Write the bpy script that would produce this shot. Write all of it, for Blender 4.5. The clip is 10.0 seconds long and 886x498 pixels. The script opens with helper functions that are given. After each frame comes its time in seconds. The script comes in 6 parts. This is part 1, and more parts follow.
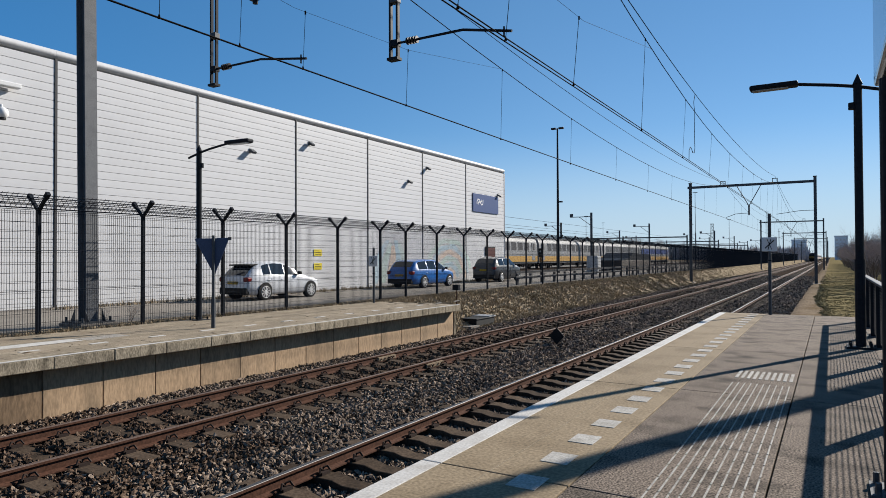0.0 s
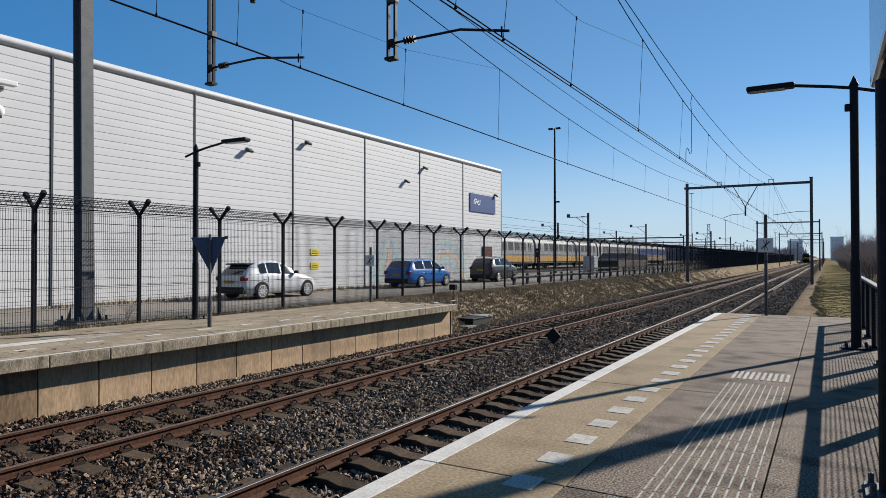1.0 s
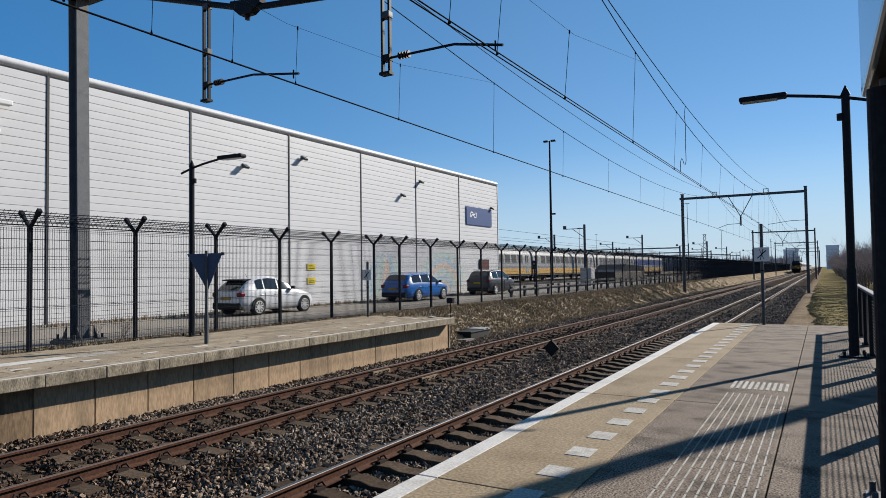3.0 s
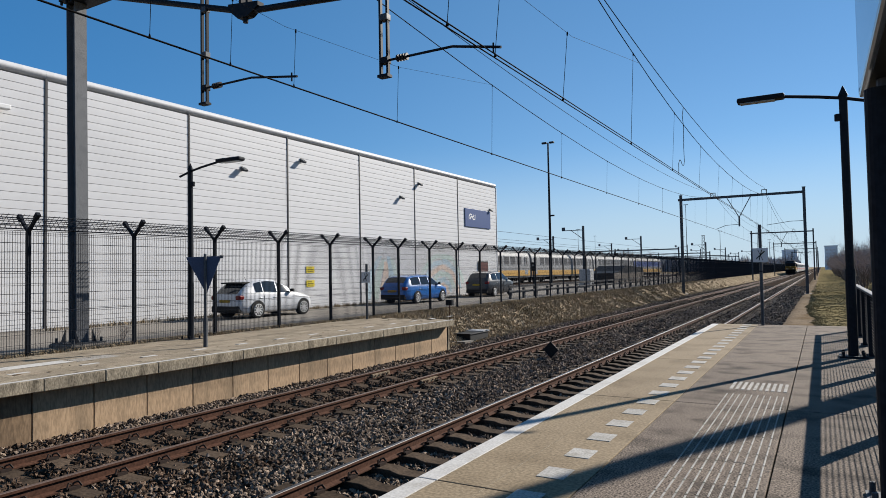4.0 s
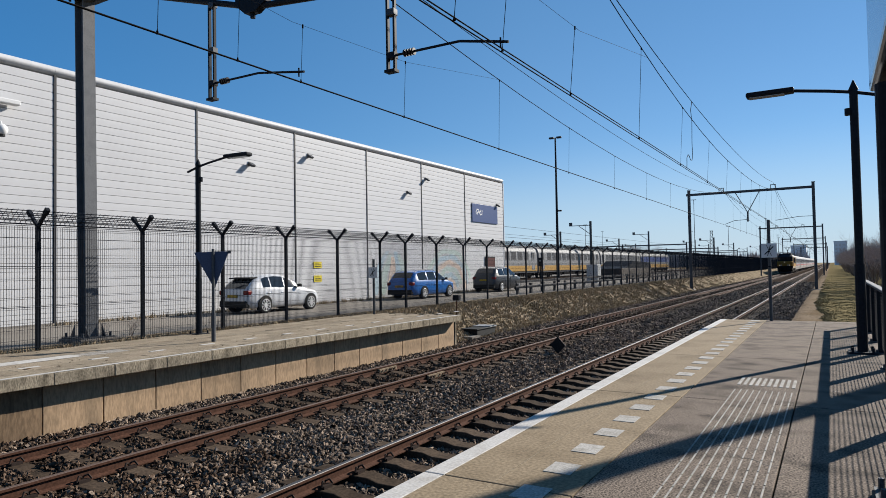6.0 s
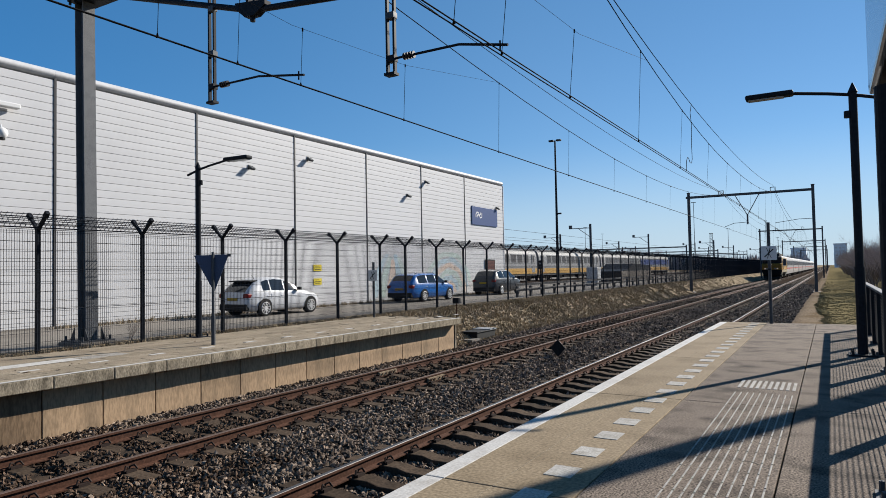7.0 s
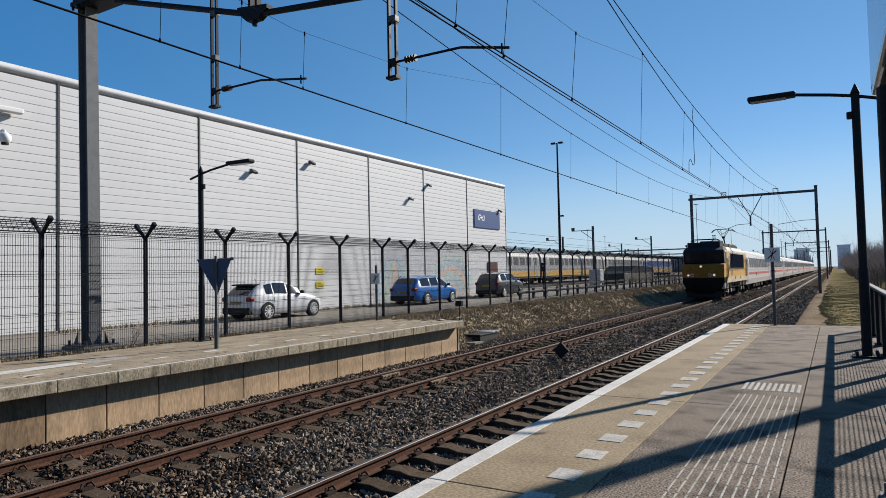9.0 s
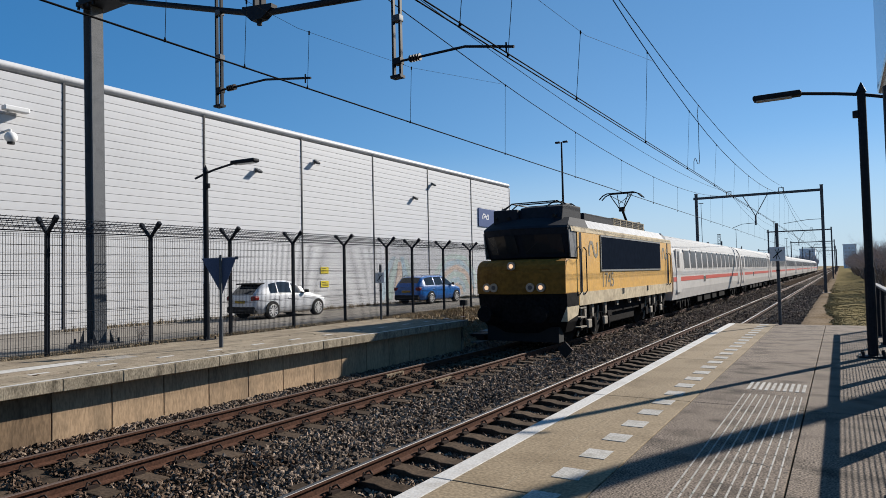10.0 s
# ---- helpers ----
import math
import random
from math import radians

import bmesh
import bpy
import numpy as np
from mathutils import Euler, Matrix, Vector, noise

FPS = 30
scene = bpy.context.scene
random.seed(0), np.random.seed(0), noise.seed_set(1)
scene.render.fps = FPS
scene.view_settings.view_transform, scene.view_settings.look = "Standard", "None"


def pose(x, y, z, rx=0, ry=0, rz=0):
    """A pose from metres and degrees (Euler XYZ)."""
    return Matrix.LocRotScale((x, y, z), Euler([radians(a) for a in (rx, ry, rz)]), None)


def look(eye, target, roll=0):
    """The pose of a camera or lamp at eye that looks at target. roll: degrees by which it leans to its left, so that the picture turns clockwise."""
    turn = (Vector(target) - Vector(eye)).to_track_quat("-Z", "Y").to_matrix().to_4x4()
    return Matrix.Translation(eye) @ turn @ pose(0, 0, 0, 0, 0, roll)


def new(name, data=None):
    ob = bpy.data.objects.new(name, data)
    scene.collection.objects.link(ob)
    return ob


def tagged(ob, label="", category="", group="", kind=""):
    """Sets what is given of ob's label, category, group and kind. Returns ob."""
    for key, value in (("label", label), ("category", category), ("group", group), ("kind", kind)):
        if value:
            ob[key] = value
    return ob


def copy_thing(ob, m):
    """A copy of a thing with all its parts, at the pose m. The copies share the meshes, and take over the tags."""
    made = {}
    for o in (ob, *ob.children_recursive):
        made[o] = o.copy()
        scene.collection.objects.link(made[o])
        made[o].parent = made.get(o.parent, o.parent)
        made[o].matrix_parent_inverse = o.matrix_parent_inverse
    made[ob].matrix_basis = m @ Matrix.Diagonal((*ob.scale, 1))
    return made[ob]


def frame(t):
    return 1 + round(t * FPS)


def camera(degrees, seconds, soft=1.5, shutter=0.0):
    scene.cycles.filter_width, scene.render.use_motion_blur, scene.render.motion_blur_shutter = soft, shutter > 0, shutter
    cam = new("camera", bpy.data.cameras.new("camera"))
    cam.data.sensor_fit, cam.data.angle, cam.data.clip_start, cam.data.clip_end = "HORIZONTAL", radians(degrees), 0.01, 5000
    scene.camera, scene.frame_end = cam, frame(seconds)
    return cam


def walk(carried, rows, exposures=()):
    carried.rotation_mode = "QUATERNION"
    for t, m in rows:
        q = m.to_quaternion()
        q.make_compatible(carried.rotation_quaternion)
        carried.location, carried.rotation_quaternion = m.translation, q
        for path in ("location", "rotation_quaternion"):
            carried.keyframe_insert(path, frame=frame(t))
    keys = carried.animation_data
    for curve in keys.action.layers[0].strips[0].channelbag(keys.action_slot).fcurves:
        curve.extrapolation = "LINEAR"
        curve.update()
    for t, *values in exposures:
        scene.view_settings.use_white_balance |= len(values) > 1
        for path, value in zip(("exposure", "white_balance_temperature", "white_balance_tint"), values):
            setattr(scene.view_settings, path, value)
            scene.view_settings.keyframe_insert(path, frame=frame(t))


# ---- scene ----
# ---- camera ----
EYE = (0.0, 0.0, 1.48)
cam = camera(68.24, 10.0, soft=0.8)
TURNS = ((0, 90.829, 0.229, 30.699), (0.5, 90.820, 0.117, 30.602), (1, 90.802, 0.042, 30.428),
         (1.5, 90.908, 0.140, 30.341), (2, 91.204, 0.609, 30.303), (2.5, 91.671, 0.685, 30.245),
         (4, 92.156, 1.034, 30.078), (4.5, 92.020, 1.002, 30.139), (5, 91.778, 0.966, 30.354),
         (5.5, 91.672, 0.960, 30.650), (7, 92.003, 1.054, 30.679), (7.5, 92.109, 1.279, 30.839),
         (8, 92.257, 1.276, 30.848), (8.5, 92.331, 1.286, 30.838), (9, 92.259, 1.275, 30.910),
         (9.5, 92.193, 1.263, 31.115), (10, 92.196, 1.233, 31.281))
walk(cam, [(t, pose(*EYE, a, b, c)) for t, a, b, c in TURNS], exposures=[(0, 1.0, 6450, 10), (10, 1.0, 6450, 10)])

# ---- light ----
SUN_AZ, SUN_EL = radians(24.2), radians(28.7)
world = bpy.data.worlds.new("sky")
scene.world = world
world.use_nodes = True
wn = world.node_tree.nodes
sky = wn.new("ShaderNodeTexSky")
sky.sky_type = "NISHITA"
sky.sun_disc = False
sky.sun_elevation, sky.sun_rotation = SUN_EL, SUN_AZ
sky.air_density, sky.dust_density, sky.ozone_density = 0.85, 0.0, 3.0
wn["Background"].inputs["Strength"].default_value = 0.0542
rich = wn.new("ShaderNodeHueSaturation")
rich.inputs["Saturation"].default_value, rich.inputs["Hue"].default_value = 1.08, 0.5
world.node_tree.links.new(sky.outputs["Color"], rich.inputs["Color"])
tint = wn.new("ShaderNodeMix")
tint.data_type, tint.blend_type = "RGBA", "MULTIPLY"
tint.inputs["Factor"].default_value, tint.inputs["B"].default_value = 1.0, (1.05, 1.01, 1.0, 1)
world.node_tree.links.new(rich.outputs["Color"], tint.inputs["A"])
to_sun = Vector((math.sin(SUN_AZ) * math.cos(SUN_EL), math.cos(SUN_AZ) * math.cos(SUN_EL), math.sin(SUN_EL)))
# a clear March sky is deepest blue away from the sun and pale along the horizon
way = wn.new("ShaderNodeTexCoord")
toward = wn.new("ShaderNodeVectorMath")
toward.operation, toward.inputs[1].default_value = "DOT_PRODUCT", to_sun
world.node_tree.links.new(way.outputs["Generated"], toward.inputs[0])
side = wn.new("ShaderNodeMapRange")
side.inputs["From Min"].default_value, side.inputs["From Max"].default_value = 0.72, 0.12
world.node_tree.links.new(toward.outputs["Value"], side.inputs["Value"])
deep = wn.new("ShaderNodeMix")
deep.data_type, deep.blend_type = "RGBA", "MULTIPLY"
deep.inputs["B"].default_value = (0.50, 0.83, 1.0, 1)
world.node_tree.links.new(side.outputs[0], deep.inputs["Factor"])
even = wn.new("ShaderNodeMix")
even.data_type = "RGBA"
even.inputs["Factor"].default_value, even.inputs["B"].default_value = 0.3, (0.6, 3.25, 6.6, 1)
world.node_tree.links.new(tint.outputs["Result"], even.inputs["A"])
world.node_tree.links.new(even.outputs["Result"], deep.inputs["A"])
up = wn.new("ShaderNodeSeparateXYZ")
world.node_tree.links.new(way.outputs["Generated"], up.inputs[0])
low = wn.new("ShaderNodeMapRange")
low.interpolation_type = "SMOOTHSTEP"
low.inputs["From Min"].default_value, low.inputs["From Max"].default_value = 0.20, 0.0
low.inputs["To Max"].default_value = 0.8
world.node_tree.links.new(up.outputs["Z"], low.inputs["Value"])
haze_mix = wn.new("ShaderNodeMix")
haze_mix.data_type = "RGBA"
haze_mix.inputs["B"].default_value = (4.6, 5.9, 7.2, 1)
world.node_tree.links.new(low.outputs[0], haze_mix.inputs["Factor"])
world.node_tree.links.new(deep.outputs["Result"], haze_mix.inputs["A"])
world.node_tree.links.new(haze_mix.outputs["Result"], wn["Background"].inputs["Color"])
sun = new("sun", bpy.data.lights.new("sun", "SUN"))
sun.data.energy, sun.data.angle, sun.data.color = 5.0, radians(0.53), (1.0, 0.935, 0.84)
sun.matrix_basis = look(to_sun * 100, (0, 0, 0))


# ---- materials ----
ALBEDO = 0.70  # dims every base colour alike, to deepen shade against the bright sky


def material(name, color, rough=0.6, metal=0.0, vary=0.15, grain=40.0, blot=2.5, bump=0.0, dark=None, stain=0.0,
             coat=0.0, stretch=(1, 1, 1), island=False, objects=0.0, spec=0.2):
    """Base colour with fine grain and broad blotches; dark: a second colour for stains."""
    color = tuple(c * ALBEDO for c in color)
    dark = tuple(c * ALBEDO for c in dark) if dark else None
    m = bpy.data.materials.new(name)
    m.use_nodes = True
    nt = m.node_tree
    n, link = nt.nodes, nt.links.new
    b = n["Principled BSDF"]
    b.inputs["Roughness"].default_value, b.inputs["Metallic"].default_value = rough, metal
    b.inputs["Coat Weight"].default_value = coat
    b.inputs["Specular IOR Level"].default_value = spec
    tc = n.new("ShaderNodeTexCoord")
    mp = n.new("ShaderNodeMapping")
    mp.inputs["Scale"].default_value = stretch
    geo = n.new("ShaderNodeNewGeometry")
    link(geo.outputs["Position"] if objects >= 0 else tc.outputs["Object"], mp.inputs["Vector"])
    fine = n.new("ShaderNodeTexNoise")
    fine.inputs["Scale"].default_value, fine.inputs["Detail"].default_value = grain, 4
    broad = n.new("ShaderNodeTexNoise")
    broad.inputs["Scale"].default_value, broad.inputs["Detail"].default_value = blot, 5
    for tex in (fine, broad):
        link(mp.outputs[0], tex.inputs["Vector"])
    base = n.new("ShaderNodeMix")
    base.data_type = "RGBA"
    d = dark or tuple(c * 0.55 for c in color)
    base.inputs["A"].default_value, base.inputs["B"].default_value = (*color, 1), (*d, 1)
    ramp = n.new("ShaderNodeMapRange")
    ramp.inputs["From Min"].default_value, ramp.inputs["From Max"].default_value = 0.48, 0.72
    ramp.inputs["To Max"].default_value = stain
    link(broad.outputs["Fac"], ramp.inputs["Value"])
    link(ramp.outputs[0], base.inputs["Factor"])
    hsv = n.new("ShaderNodeHueSaturation")
    val = n.new("ShaderNodeMapRange")
    val.inputs["From Min"].default_value, val.inputs["From Max"].default_value = 0.35, 0.65
    val.inputs["To Min"].default_value, val.inputs["To Max"].default_value = 1 - vary, 1 + vary
    link(fine.outputs["Fac"], val.inputs["Value"])
    out = val.outputs[0]
    if island or objects > 0:
        rnd = n.new("ShaderNodeMapRange")
        amount = objects if objects > 0 else 0.75
        rnd.inputs["To Min"].default_value, rnd.inputs["To Max"].default_value = 1 - amount, 1 + amount
        if island:
            link(geo.outputs["Random Per Island"], rnd.inputs["Value"])
        else:
            info = n.new("ShaderNodeObjectInfo")
            link(info.outputs["Random"], rnd.inputs["Value"])
        mul = n.new("ShaderNodeMath")
        mul.operation = "MULTIPLY"
        link(out, mul.inputs[0]), link(rnd.outputs[0], mul.inputs[1])
        out = mul.outputs[0]
    link(out, hsv.inputs["Value"])
    link(base.outputs["Result"], hsv.inputs["Color"])
    link(hsv.outputs[0], b.inputs["Base Color"])
    if bump:
        bp = n.new("ShaderNodeBump")
        bp.inputs["Strength"].default_value, bp.inputs["Distance"].default_value = 0.6, bump
        link(fine.outputs["Fac"], bp.inputs["Height"])
        link(bp.outputs[0], b.inputs["Normal"])
    return m


def glow(name, color, strength):
    m = bpy.data.materials.new(name)
    m.use_nodes = True
    b = m.node_tree.nodes["Principled BSDF"]
    b.inputs["Base Color"].default_value = (*color, 1)
    b.inputs["Emission Color"].default_value = (*color, 1)
    b.inputs["Emission Strength"].default_value = strength
    return m


M = {
    "ballast": material("ballast", (0.06, 0.046, 0.037), 0.9, spec=0, vary=0.5, grain=22, blot=1.3, bump=0.03, dark=(0.045, 0.035, 0.03), stain=0.8),
    "stone": material("ballast_stone", (0.205, 0.157, 0.120), 0.85, spec=0.03, vary=0.5, grain=60, blot=0.8, dark=(0.10, 0.074, 0.06), stain=0.7, island=True),
    "rustbrown": material("rust_brown_ballast_stone", (0.105, 0.071, 0.05), 0.85, spec=0.03, vary=0.5, grain=60, blot=0.8, dark=(0.065, 0.042, 0.03), stain=0.7, island=True),
    "rust": material("rusty_rail", (0.078, 0.037, 0.024), 0.8, spec=0.08, vary=0.3, grain=30, blot=4, dark=(0.09, 0.045, 0.03), stain=0.7),
    "clip": material("dark_oily_rail_clip", (0.035, 0.024, 0.02), 0.7, spec=0.1, vary=0.2),
    "railhead": material("polished_rail_head", (0.13, 0.125, 0.122), 0.55, metal=0.75, vary=0.12, grain=60, stretch=(1, 0.05, 1)),
    "dullhead": material("rail_head_of_quiet_track", (0.125, 0.086, 0.069), 0.7, metal=0.1, vary=0.2, grain=50, stretch=(1, 0.05, 1)),
    "sleeper": material("sleeper_concrete", (0.08, 0.057, 0.04), 0.9, spec=0.06, vary=0.3, grain=30, blot=3, bump=0.004, stain=0.7, objects=0.3),
    "concrete": material("platform_concrete", (0.18, 0.16, 0.14), 0.9, vary=0.3, grain=38, blot=2.2, bump=0.003, dark=(0.17, 0.16, 0.15), stain=0.65, objects=0.06),
    "aggregate": material("exposed_aggregate_paving", (0.19, 0.152, 0.122), 0.9, spec=0.08, vary=0.95, grain=80, blot=2.6, bump=0.008, dark=(0.068, 0.055, 0.045), stain=1.0, stretch=(0.8, 1.1, 1), objects=0.06),
    "tan": material("tan_coated_paving", (0.275, 0.212, 0.138), 0.85, spec=0.1, vary=0.28, grain=40, blot=1.5, bump=0.002, dark=(0.175, 0.13, 0.08), stain=0.85, objects=0.05),
    "whitepaint": material("white_edge_paint", (0.55, 0.53, 0.50), 0.75, vary=0.16, grain=50, blot=5, dark=(0.38, 0.35, 0.31), stain=0.6),
    "coping": material("weathered_coping", (0.32, 0.27, 0.20), 0.92, spec=0.05, vary=0.4, grain=40, blot=3.5, bump=0.004, dark=(0.09, 0.075, 0.055), stain=1.0, stretch=(1.6, 1.6, 0.5), objects=0.1),
    "wallpanel": material("precast_platform_wall", (0.405, 0.282, 0.175), 0.9, vary=0.2, grain=35, blot=2.5, bump=0.002, dark=(0.25, 0.18, 0.115), stain=0.8, stretch=(1, 1, 0.25), objects=0.1),
    "darkpanel": material("dark_precast_wall", (0.215, 0.145, 0.088), 0.9, vary=0.25, grain=35, blot=2.0, bump=0.002, dark=(0.13, 0.088, 0.055), stain=0.9, stretch=(1, 1, 0.25), objects=0.15),
    "paver": material("left_platform_pavers", (0.30, 0.25, 0.185), 0.9, spec=0.05, vary=0.35, grain=45, blot=1.5, bump=0.004, dark=(0.25, 0.2, 0.15), stain=0.7, objects=0.16),
    "grass": material("dry_grass", (0.31, 0.248, 0.172), 0.95, spec=0, vary=0.5, grain=14, blot=0.5, bump=0.06, dark=(0.10, 0.08, 0.05), stain=0.9),
    "verge": material("verge_grass", (0.225, 0.18, 0.096), 0.95, spec=0, vary=0.22, grain=9, blot=0.35, bump=0.02, dark=(0.12, 0.1, 0.045), stain=0.9),
    "path": material("sandy_path", (0.25, 0.195, 0.14), 0.95, spec=0, vary=0.3, grain=12, blot=0.6, bump=0.01, dark=(0.14, 0.095, 0.05), stain=0.8),
    "asphalt": material("pale_asphalt", (0.255, 0.232, 0.205), 0.9, spec=0.05, vary=0.25, grain=40, blot=0.7, bump=0.003, stain=0.5),
    "cladding": material("ribbed_aluminium_cladding", (0.645, 0.645, 0.657), 0.5, metal=0.0, vary=0.015, grain=2, blot=0.35, dark=(0.585, 0.585, 0.60), stain=0.45, objects=0.012),
    "joint": material("dark_cladding_joint", (0.05, 0.05, 0.055), 0.6),
    "gutter": material("rounded_eaves_gutter", (0.6, 0.6, 0.61), 0.5, metal=0.0, vary=0.05, grain=5),
    "plinth": material("shed_plinth", (0.22, 0.2, 0.18), 0.9, vary=0.3, stain=0.6),
    "darksteel": material("dark_painted_steel", (0.016, 0.019, 0.025), 0.55, spec=0.06, vary=0.2, grain=25, blot=3, dark=(0.028, 0.029, 0.031), stain=0.5),
    "mastgrey": material("dull_zinc_coated_mast", (0.155, 0.16, 0.17), 0.6, spec=0.1, vary=0.25, grain=60, blot=5, dark=(0.11, 0.115, 0.125), stain=0.7),
    "galv": material("weathered_galvanised_steel", (0.085, 0.09, 0.098), 0.6, metal=0.3, vary=0.2, grain=35, blot=3, dark=(0.06, 0.063, 0.07), stain=0.7),
    "fencewire": material("dark_green_fence_wire", (0.024, 0.028, 0.036), 0.9, spec=0.0, vary=0.1),
    "wire": material("copper_contact_wire", (0.012, 0.011, 0.011), 0.8, metal=0.0, spec=0.03, vary=0.1),
    "insulator": material("brown_insulator", (0.02, 0.012, 0.011), 0.3),
    "signback": material("slate_blue_sign_back", (0.075, 0.095, 0.16), 0.55, vary=0.12, stain=0.4),
    "signblue": material("blue_company_sign", (0.05, 0.085, 0.22), 0.45, vary=0.05),
    "white": material("white_sign", (0.75, 0.75, 0.75), 0.5, vary=0.04),
    "yellowsign": material("yellow_notice", (0.75, 0.6, 0.04), 0.5, vary=0.05),
    "black": material("matt_black", (0.015, 0.015, 0.015), 0.7, vary=0.2),
    "rubber": material("tyre_rubber", (0.02, 0.02, 0.02), 0.85),
    "tile": material("worn_white_marker_tile", (0.45, 0.43, 0.395), 0.85, spec=0.05, vary=0.2, grain=60, blot=6, dark=(0.31, 0.285, 0.245), stain=0.8, objects=0.08),
    "rib": material("worn_white_tactile_rib", (0.37, 0.35, 0.32), 0.8, vary=0.25, blot=6, dark=(0.2, 0.18, 0.16), stain=0.8),
    "lens": material("lamp_lens", (0.35, 0.36, 0.36), 0.25),
}


# ---- mesh helpers ----
def box(bm, x0, x1, y0, y1, z0, z1, m=None):
    co = [(x, y, z) for z in (z0, z1) for y in (y0, y1) for x in (x0, x1)]
    v = [bm.verts.new(m @ Vector(c) if m else c) for c in co]
    for f in ((0, 2, 3, 1), (4, 5, 7, 6), (0, 1, 5, 4), (2, 6, 7, 3), (0, 4, 6, 2), (1, 3, 7, 5)):
        bm.faces.new([v[i] for i in f])
    return bm


def tube(bm, p, q, r, n=8, r2=None, caps=True):
    p, q = Vector(p), Vector(q)
    turn = (q - p).to_track_quat("Z", "Y").to_matrix()
    rings = []
    for c, rad in ((p, r), (q, r if r2 is None else r2)):
        rings.append([bm.verts.new(c + turn @ Vector((rad * math.cos(2 * math.pi * i / n), rad * math.sin(2 * math.pi * i / n), 0))) for i in range(n)])
    for i in range(n):
        bm.faces.new((rings[0][i], rings[0][(i + 1) % n], rings[1][(i + 1) % n], rings[1][i]))
    if caps:
        bm.faces.new(rings[0][::-1]), bm.faces.new(rings[1])
    return bm


def path_tube(bm, pts, r, n=8):
    for a, b in zip(pts, pts[1:]):
        tube(bm, a, b, r, n)
    return bm


def prism(bm, profile, a, b, axis="y"):
    """A closed outline swept from a to b. The outline's pairs are (x, z) along y, (y, z) along x, (x, y) along z."""
    def at(p, s):
        return {"y": (p[0], s, p[1]), "x": (s, p[0], p[1]), "z": (p[0], p[1], s)}[axis]
    r0, r1 = [[bm.verts.new(at(p, s)) for p in profile] for s in (a, b)]
    k = len(profile)
    for i in range(k):
        bm.faces.new((r0[i], r0[(i + 1) % k], r1[(i + 1) % k], r1[i]))
    bm.faces.new(r0[::-1]), bm.faces.new(r1)
    return bm


def loft(bm, rings, close=True):
    """Skin rings of equal length."""
    vs = [[bm.verts.new(p) for p in ring] for ring in rings]
    k = len(vs[0])
    for a, b in zip(vs, vs[1:]):
        for i in range(k if close else k - 1):
            bm.faces.new((a[i], a[(i + 1) % k], b[(i + 1) % k], b[i]))
    if close:
        bm.faces.new(vs[0][::-1]), bm.faces.new(vs[-1])
    return bm


def disc(bm, c, r, normal=(0, 0, 1), n=20, depth=0.01):
    c, nv = Vector(c), Vector(normal).normalized()
    return tube(bm, c, c + nv * depth, r, n)


def finish(bm, bevel=0.0, smooth=False, seg=2):
    bmesh.ops.recalc_face_normals(bm, faces=bm.faces)
    if bevel:
        sharp = [e for e in bm.edges if len(e.link_faces) == 2 and e.calc_face_angle(0) > 0.6]
        bmesh.ops.bevel(bm, geom=sharp, offset=bevel, segments=seg, affect="EDGES", profile=0.5, clamp_overlap=True)
    for f in bm.faces:
        f.smooth = smooth
    return bm


def to_mesh(name, bm, mat, bevel=0.0, smooth=False):
    finish(bm, bevel, smooth)
    me = bpy.data.meshes.new(name)
    bm.to_mesh(me)
    bm.free()
    me.materials.append(mat)
    return me


def part(name, bm, mat, parent=None, label="", bevel=0.0, smooth=False):
    me = bm if isinstance(bm, bpy.types.Mesh) else to_mesh(name, bm, mat, bevel, smooth)
    ob = new(name, me)
    if parent:
        ob.parent = parent
    if label:
        ob["label"] = label
    return ob


def thing(name, at=(0, 0, 0), label="", category="", group="", kind="", rz=0):
    ob = new(name)
    ob.matrix_basis = pose(*at, 0, 0, rz)
    return tagged(ob, label, category, group, kind)


def piece(name, me, parent, at=(0, 0, 0), scale=None):
    ob = new(name, me)
    ob.parent = parent
    ob.location = at
    if scale:
        ob.scale = scale
    return ob


def N():
    return bmesh.new()


# ---- plan ----
RAIL = -0.80            # top of the rails
FAR_C, NEAR_C = -8.48, -4.30
GAUGE = 1.505
EDGE, LEDGE = -2.61, -10.20
END, LEND = 19.0, 18.3
FENCE_X, SHED_X = -13.8, -20.9
rng = random.Random(7)

# ---- ground ----
def ground_height(x, y):
    """Height of the land across the line; y only brings small bumps."""
    n = noise.noise((x * 0.35, y * 0.35, 3.1)) * 0.10 + noise.noise((x * 1.5, y * 1.5, 7.7)) * 0.11
    if x < -13.2:
        return -0.05 + n * 0.15 * (1 if x > -14.6 else 0.1)
    if x < -10.9:
        k = (x + 13.2) / 2.3
        if y < LEND + 0.1:
            return -1.0
        return -0.05 - 0.97 * (k * k * (3 - 2 * k)) + n * min(1, 4 * k * (1 - k) + 0.25)
    if x < -1.7:
        return -1.06
    if x < -1.35:
        return -1.06 + 0.15 * (x + 1.7) / 0.35
    return -0.90 + n * 0.3


def path_edge(y):
    """Where the sandy path ends and the verge begins."""
    k = min(1, max(0, (y - 26) / 18))
    return -0.05 - 0.65 * k * k * (3 - 2 * k) + 0.25 * noise.noise((0.0, y * 0.3, 3.0)) + 0.12 * noise.noise((4.0, y * 1.1, 5.0))


